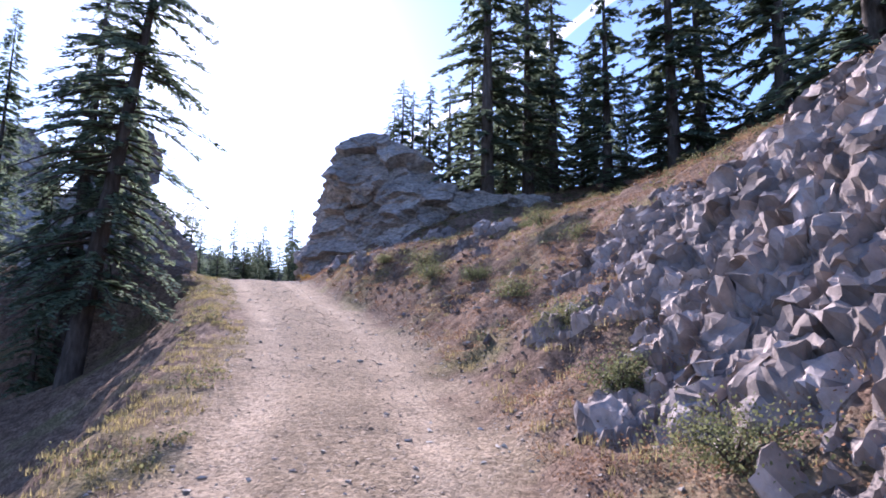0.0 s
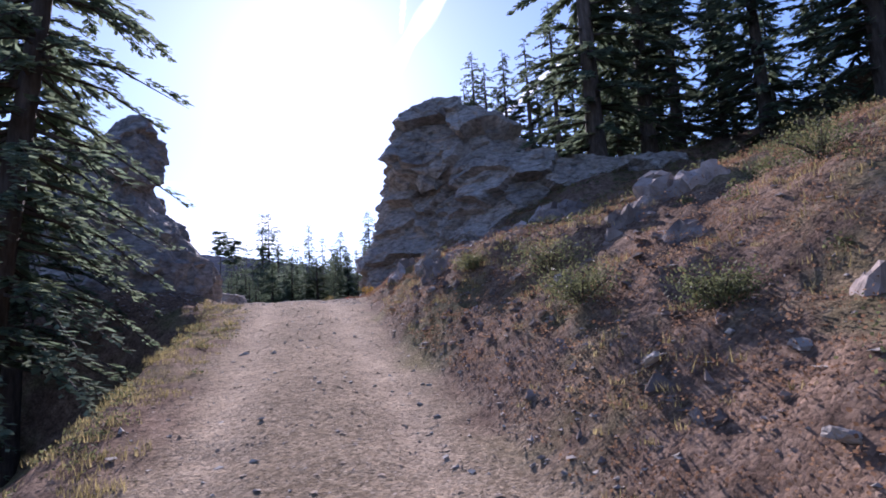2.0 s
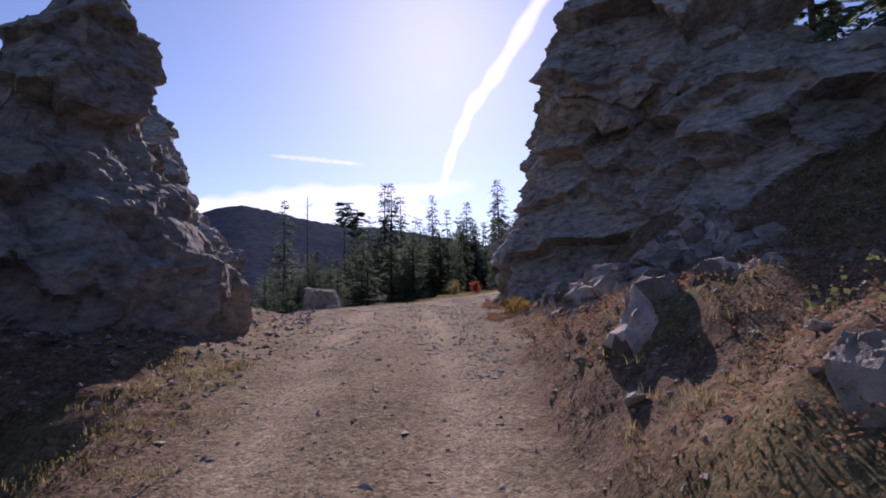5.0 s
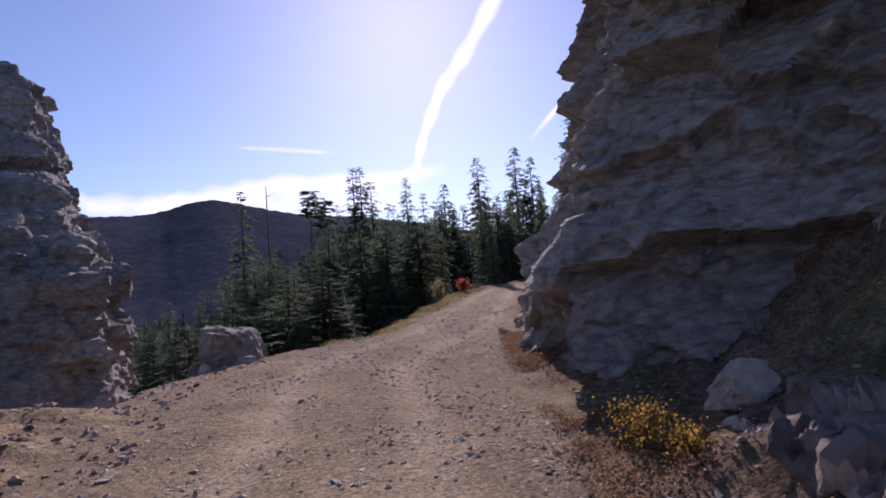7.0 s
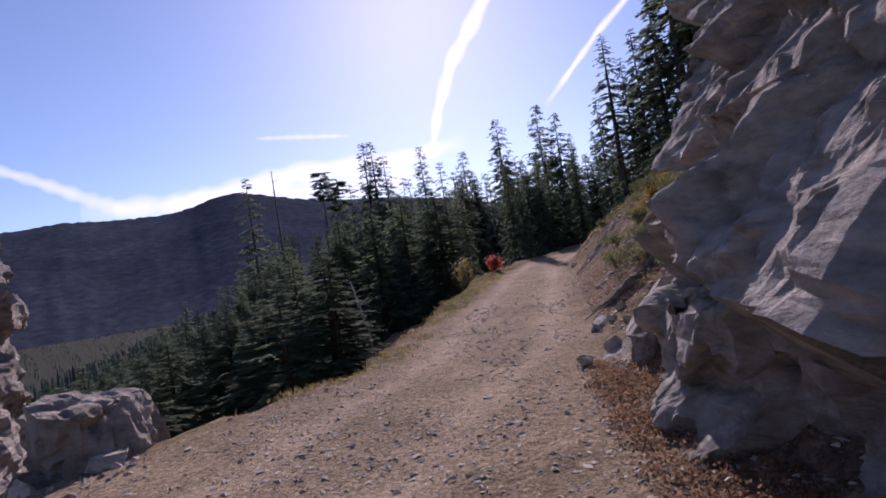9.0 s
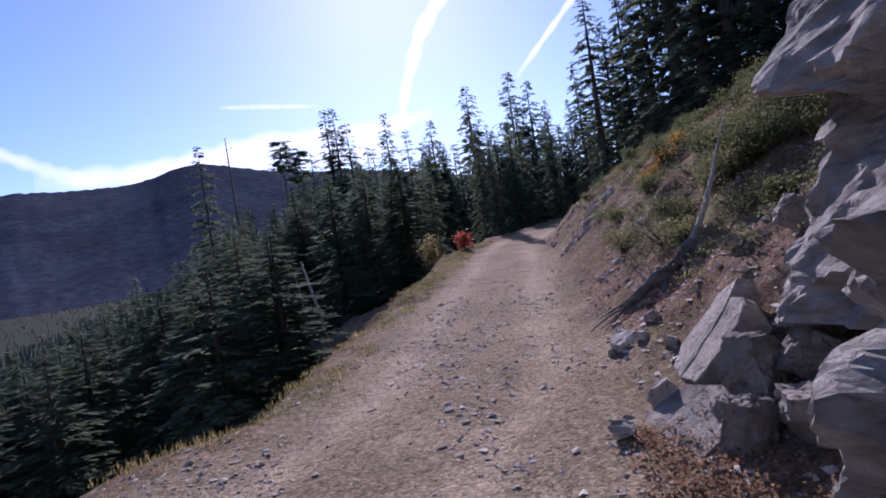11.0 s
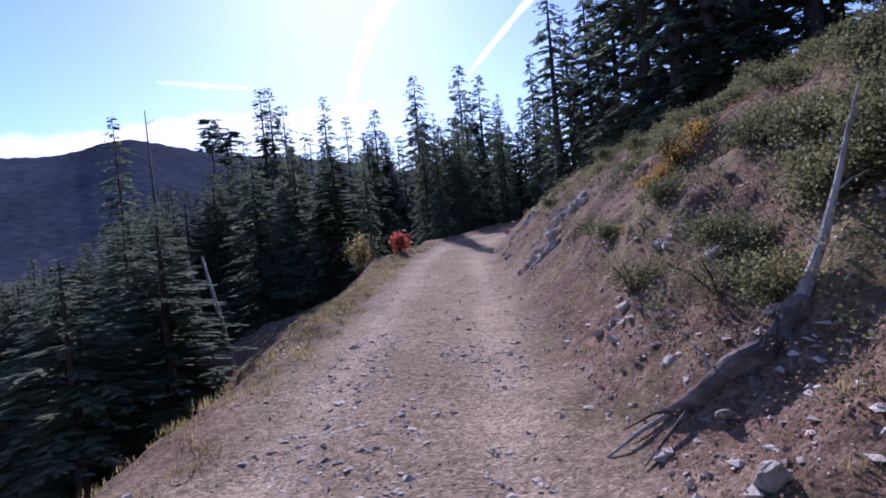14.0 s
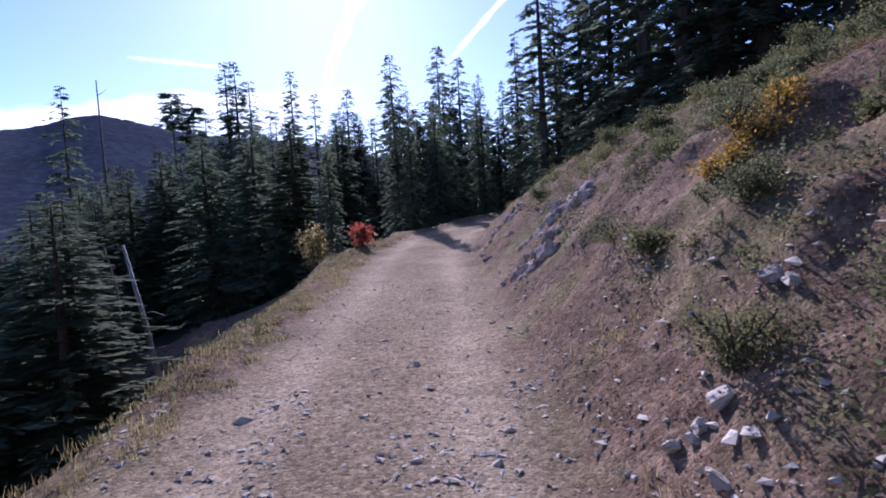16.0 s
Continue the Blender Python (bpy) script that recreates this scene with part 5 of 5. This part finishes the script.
while count < 250:
    x, y = rng.uniform(-78, 10), rng.uniform(44, 112)
    s_, u_ = road_coords(x, y)
    if u_ > -7.5 - max(0, 52 - y) * 0.5:
        continue
    if y > 75 and rng.random() < 0.3:
        continue
    zb = ground_z(x, y)
    az = math.degrees(math.atan2(-(x + 10.4), y - 36))
    up = float(np.interp(az, [-20, 0, 5, 14, 20, 25, 30, 34, 37, 41, 46, 52, 62], [11.0, 11.5, 10.6, 10.4, 10.0, 9.4, 9.2, 7.2, 6.2, 4.6, 1.6, -1.6, -5.0])) + rng.uniform(-2.6, 0.2)
    limit = 6.3 + math.hypot(x + 10.4, y - 36) * math.tan(radians(up))
    hh = limit - zb
    if hh < 4:
        continue
    stand(rng.choice((0, 1, 0, 2)), x, y, zb + hh)
    count += 1
for x, y, sc in ((-16.8, 66, 0.3), (-18.5, 70, 0.38), (-17, 74, 0.42), (-15, 80, 0.5), (-20.5, 77, 0.5), (-13.5, 86, 0.58), (-18, 84, 0.58), (-9, 84, 0.6), (-4, 88, 0.6), (-22, 64, 0.35), (-12.5, 92, 0.65), (-7, 95, 0.7), (-19.5, 62, 0.28), (-16, 90, 0.6), (-20, 92, 0.6), (-11, 80, 0.5), (-14.2, 75, 0.4)):
    stand(rng.choice((0, 1, 0)), x, y, sc=sc)
# small dark growth left of the first firs
for x, y, sc in ((-13.5, 13.0, 0.35), (-15, 16.5, 0.4), (-12.6, 10.0, 0.28), (-16.5, 21, 0.45), (-18, 14, 0.42), (-11.6, 17.0, 0.3), (-21, 24, 0.5), (-20, 29, 0.5)):
    stand(rng.choice((0, 1)), x, y, sc=sc)


# the forest that fills the valley
def far_forest(n):
    g = np.random.default_rng(55)
    a = np.radians(g.uniform(28, 92, n))
    r = 75 + 1500 * g.random(n) ** 1.4
    x, y = -8 - np.sin(a) * r, 30 + np.cos(a) * r
    s = np.array([road_coords(px, py) for px, py in zip(x, y)])
    z = height(s[:, 0], s[:, 1])
    h = g.uniform(8, 17, n)
    h = np.minimum(h, np.maximum(5.0, 7 - z + r * np.tan(np.radians(np.interp(np.degrees(a), [28, 38, 44, 52, 62, 85], [4.5, 2.0, -0.5, -3, -5, -6])))))
    w = h * g.uniform(0.1, 0.17, n)
    k, tiers = 6, 5
    V, F = [], []
    ang = np.arange(k) * 6.2832 / k
    for j in range(tiers):
        lo, hi = j / tiers, min(1.0, (j + 1.7) / tiers)
        rad = w * (1 - lo) * 1.0
        ring = np.stack([x[:, None] + np.cos(ang + j)[None] * rad[:, None] * g.uniform(0.6, 1.25, (n, k)), y[:, None] + np.sin(ang + j)[None] * rad[:, None] * g.uniform(0.6, 1.25, (n, k)),
                         (z + h * lo)[:, None] + h[:, None] * g.uniform(-0.05, 0.03, (n, k))], 2)
        tip = np.stack([x, y, z + h * hi], 1)[:, None, :]
        base = sum(len(v) for v in V)
        V.append(np.concatenate([ring, tip], 1).reshape(-1, 3))
        o = base + np.arange(n) * (k + 1)
        for i in range(k):
            F.append(np.stack([o + i, o + (i + 1) % k, o + k], 1))
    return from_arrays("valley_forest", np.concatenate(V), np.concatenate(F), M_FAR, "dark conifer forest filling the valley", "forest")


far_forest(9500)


# ---- dead wood ----
def snag(name, label, x, y, pts, radii, branches, mat=M_DEAD):
    z = ground_z(x, y)
    root = tagged(new(name), label, "dead tree")
    root.location = (x, y, z - 0.3)
    bm = bmesh.new()
    add_limb(bm, [Vector(p) for p in pts], radii, 8)
    part("trunk", bm, mat, root, smooth=True)
    for a, b, c, r in branches:
        bm = bmesh.new()
        add_limb(bm, [Vector(a), Vector(b), Vector(c)], [r, r * 0.7, r * 0.25], 5)
        part("branch", bm, mat, root)
    return root


zs = ground_z(-50.95, 87.2)
H = 20.8 - zs + 0.3
snag("dead_tree", "tall bare grey snag standing over the forest", -50.95, 87.2, [(0, 0, 0), (0.1, 0, H * 0.5), (0, 0, H)], [0.3, 0.2, 0.04],
     [((0, 0, H * 0.95), (0.5, 0, H * 0.955), (1.0, 0, H * 0.965), 0.04), ((0, 0, H * 0.9), (-0.3, 0, H * 0.91), (-0.6, 0.1, H * 0.92), 0.03), ((0, 0, H * 0.86), (0.4, 0, H * 0.85), (0.7, 0, H * 0.86), 0.03)], M_BARK)
zs = ground_z(-22.83, 53.57)
H = 6.1 - zs + 0.3
snag("dead_tree", "slim dead grey trunk below the track", -22.83, 53.57, [(0.9, 0, 0), (0.5, 0, H * 0.5), (0, 0, H)], [0.1, 0.075, 0.04],
     [((0.15, 0, H * 0.8), (-0.5, 0, H * 0.78), (-1.1, 0, H * 0.72), 0.04), ((0.3, 0, H * 0.65), (-0.3, 0, H * 0.66), (-0.9, 0, H * 0.6), 0.035), ((0.4, 0, H * 0.55), (0.8, 0, H * 0.56), (1.2, 0, H * 0.53), 0.03)])
zs = ground_z(-23.4, 53.2)
H = 6.4 - zs + 0.3
snag("dead_tree", "thin dead stem with a bent-over pale tip", -23.4, 53.2, [(0.7, 0, 0), (0.55, 0, H * 0.7), (0.25, 0, H * 0.94), (-0.5, 0, H), (-1.5, 0, H * 0.99)], [0.035, 0.03, 0.028, 0.028, 0.016], [])
zs = ground_z(-31.08, 58.42)
snag("dead_tree", "broken grey stub among the trees below the track", -31.08, 58.42, [(0.6, 0, 0), (0.3, 0, (3.1 - zs) * 0.6), (0, 0, 3.4 - zs)], [0.17, 0.13, 0.06],
     [((0.15, 0, 2.4 - zs), (0.6, 0, 2.6 - zs), (1.0, 0, 2.5 - zs), 0.04)])
for x, y, h, tilt in ((-44, 80, 17, 0.5), (-38, 76, 14, 0.4)):
    snag("dead_tree", "dead standing trunk among the forest conifers", x, y, [(0, 0, 0), (tilt * 0.5, 0, h * 0.5), (tilt, 0, h)], [0.16, 0.11, 0.03],
         [((tilt * 0.8, 0, h * 0.8), (tilt * 0.8 + 0.6, 0, h * 0.8), (tilt * 0.8 + 1.0, 0.2, h * 0.78), 0.03), ((tilt * 0.7, 0, h * 0.7), (tilt * 0.7 - 0.6, 0, h * 0.71), (tilt * 0.7 - 1.0, 0.2, h * 0.69), 0.03)], M_BARK)


def root_log():
    """The dead tree that lies down the bank: a splintered root, a dark trunk and a pale stem that rises out of the shrubs."""
    o = Vector((-9.4, 39.24, 4.98))
    root = tagged(new("fallen_tree"), "weathered dead tree lying down the bank, its roots splintered", "dead tree")
    root.location = o
    path = [(-9.55, 39.25), (-9.3, 39.23), (-9.1, 39.26), (-8.9, 39.3), (-8.7, 39.38), (-8.58, 39.42)]
    pts = [Vector((x, y, ground_z(x, y) + 0.05)) - o for x, y in path]
    bm = bmesh.new()
    add_limb(bm, pts, [0.025, 0.055, 0.075, 0.09, 0.085, 0.06], 12)
    bmesh.ops.subdivide_edges(bm, edges=bm.edges[:], cuts=1)
    for v in bm.verts:
        v.co += noise.noise_vector(v.co * 9) * 0.045
    part("trunk", bm, M_LOG, root, smooth=False)
    bm = bmesh.new()
    stem = [(-8.64, 39.4, 5.6), (-8.5, 39.5, 5.84), (-8.4, 39.55, 6.05), (-8.26, 39.65, 6.43), (-8.12, 39.75, 6.8), (-8.02, 39.8, 7.1)]
    add_limb(bm, [Vector(q) - o for q in stem], [0.055, 0.04, 0.03, 0.022, 0.014, 0.006], 8)
    for v in bm.verts:
        v.co += noise.noise_vector(v.co * 14) * 0.012
    part("stem", bm, M_DEAD, root, "pale bare stem")
    for p, q, r, mat in (((-9.5, 39.25, 4.97), (-9.95, 39.1, 4.72), 0.02, M_DEAD), ((-9.35, 39.22, 5.05), (-9.72, 38.85, 4.78), 0.018, M_LOG), ((-9.0, 39.26, 5.25), (-9.05, 38.95, 5.02), 0.05, M_LOG), ((-9.2, 39.25, 5.15), (-9.36, 39.45, 5.45), 0.013, M_DEAD),
                         ((-8.75, 39.35, 5.5), (-8.78, 39.05, 5.25), 0.04, M_LOG), ((-9.45, 39.24, 5.0), (-9.8, 39.3, 4.85), 0.014, M_LOG)):
        bm = bmesh.new()
        p, q = Vector(p) - o, Vector(q) - o
        add_limb(bm, [p, (p + q) / 2 + Vector((0.04, 0.02, 0.04)), q], [r, r * 0.8, r * 0.3], 6)
        part("root", bm, mat, root)
    for f, a, r in ((0.35, (-0.16, 0.1, 0.16), 0.01), (0.55, (0.2, -0.05, 0.14), 0.009), (0.7, (-0.12, 0.0, 0.16), 0.007), (0.8, (0.12, 0.05, 0.16), 0.006)):
        i = min(int(f * 5), 4)
        at = Vector(stem[i]).lerp(Vector(stem[i + 1]), f * 5 - i) - o
        bm = bmesh.new()
        add_limb(bm, [at, at + Vector(a) * 0.5 + Vector((0, 0, 0.02)), at + Vector(a)], [r, r * 0.7, 0.003], 5)
        part("twig", bm, M_DEAD, root)


root_log()


# ---- vapour trails in the sky ----
def vapour_trail(label, points, width, density, seed):
    """A long thin streak of ice cloud far up; points: degrees left of +y, degrees up, relative width."""
    m = bpy.data.materials.new("glowing_ice_cloud")
    m.use_nodes = True
    nt = m.node_tree
    n, link = nt.nodes, nt.links.new
    # the streak glows by itself, in place of sunlight scattered by the ice
    em = n.new("ShaderNodeEmission")
    em.inputs["Color"].default_value, em.inputs["Strength"].default_value = (1, 0.98, 0.96, 1), 1.05
    tr = n.new("ShaderNodeBsdfTransparent")
    mix = n.new("ShaderNodeMixShader")
    at = n.new("ShaderNodeAttribute")
    at.attribute_name = "thick"
    tex = n.new("ShaderNodeTexNoise")
    tex.inputs["Scale"].default_value, tex.inputs["Detail"].default_value = 0.006, 6
    geo = n.new("ShaderNodeNewGeometry")
    link(geo.outputs["Position"], tex.inputs["Vector"])
    mr = n.new("ShaderNodeMapRange")
    mr.inputs["From Min"].default_value, mr.inputs["From Max"].default_value, mr.inputs["To Min"].default_value = 0.3, 0.6, 0.65
    link(tex.outputs["Fac"], mr.inputs["Value"])
    mul = n.new("ShaderNodeMath")
    mul.operation = "MULTIPLY"
    link(at.outputs["Fac"], mul.inputs[0])
    link(mr.outputs[0], mul.inputs[1])
    link(mul.outputs[0], mix.inputs[0])
    link(tr.outputs[0], mix.inputs[1])
    link(em.outputs[0], mix.inputs[2])
    link(mix.outputs[0], n["Material Output"].inputs["Surface"])
    N = 60
    t = np.linspace(0, 1, N)
    tt = np.linspace(0, 1, len(points))
    az, el, wd = (np.interp(t, tt, [p[i] for p in points]) for i in range(3))
    verts, val = [], []
    R = 4300
    rows = 9
    for i in range(N):
        j, k = max(i - 1, 0), min(i + 1, N - 1)
        da, de = (az[k] - az[j]) * math.cos(radians(el[i])), el[k] - el[j]
        L = math.hypot(da, de)
        pa, pe = -de / L, da / L
        for r in range(rows):
            o = (r / (rows - 1) * 2 - 1) * width * wd[i] * (1 + 0.15 * math.sin(i * 0.9 + seed))
            a, e = radians(az[i] + pa * o / math.cos(radians(el[i]))), radians(el[i] + pe * o)
            verts.append((-8 - math.sin(a) * math.cos(e) * R, 25 + math.cos(a) * math.cos(e) * R, 5 + math.sin(e) * R))
            val.append(density * max(0.0, 1 - abs(r / (rows - 1) * 2 - 1) ** 1.6) * min(1, 6 * t[i] + 0.2, 6 * (1 - t[i]) + 0.05))
    faces = [(i * rows + r, i * rows + r + 1, (i + 1) * rows + r + 1, (i + 1) * rows + r) for i in range(N - 1) for r in range(rows - 1)]
    ob = mesh_object("sky_streak", verts, faces, m, smooth=True)
    at = ob.data.attributes.new("thick", "FLOAT", "POINT")
    at.data.foreach_set("value", np.array(val, np.float32))
    ob.visible_shadow = False
    return tagged(ob, label, "cloud", kind="structure")


vapour_trail("broad white vapour trail across the sky", [(20.6, 11.0, 0.6), (19.4, 15.0, 0.75), (17.4, 19.2, 1.0), (14.6, 22.4, 1.1), (10.3, 28.0, 1.2), (5.0, 33.7, 1.3), (-2, 40, 1.4)], 0.75, 1.0, 1)
vapour_trail("thin white vapour trail", [(8.9, 13.9, 0.8), (6.0, 16.6, 0.8), (3.1, 19.2, 0.9), (-3.5, 23.8, 1.1), (-10.7, 27.7, 1.2), (-16.1, 30.7, 1.2), (-24, 33, 1.2)], 0.4, 0.8, 2)
vapour_trail("short upright vapour trail", [(11.2, 28.5, 0.5), (10.8, 31, 0.8), (10.2, 36, 1.0)], 0.4, 0.6, 3)
vapour_trail("soft bank of low thin cloud over the ridge", [(60, 14.0, 0.8), (55, 12.1, 1.0), (51, 10.2, 1.3), (48, 9.0, 1.6)], 0.55, 0.5, 4)
vapour_trail("soft bank of low thin cloud over the ridge", [(46, 8.9, 1.0), (40.4, 9.9, 1.2), (34, 11.0, 1.2), (24, 11.2, 1.0), (17, 12, 0.8)], 1.0, 0.75, 5)
vapour_trail("soft bank of low thin cloud over the ridge", [(52, 9.2, 1.0), (42, 9.3, 1.2), (30, 9.2, 1.3), (20, 9.4, 1.2)], 1.1, 0.6, 6)
vapour_trail("faint thin cloud streak", [(37, 14.6, 0.6), (33, 14.4, 1.0), (28, 14.0, 0.6)], 0.3, 0.45, 7)
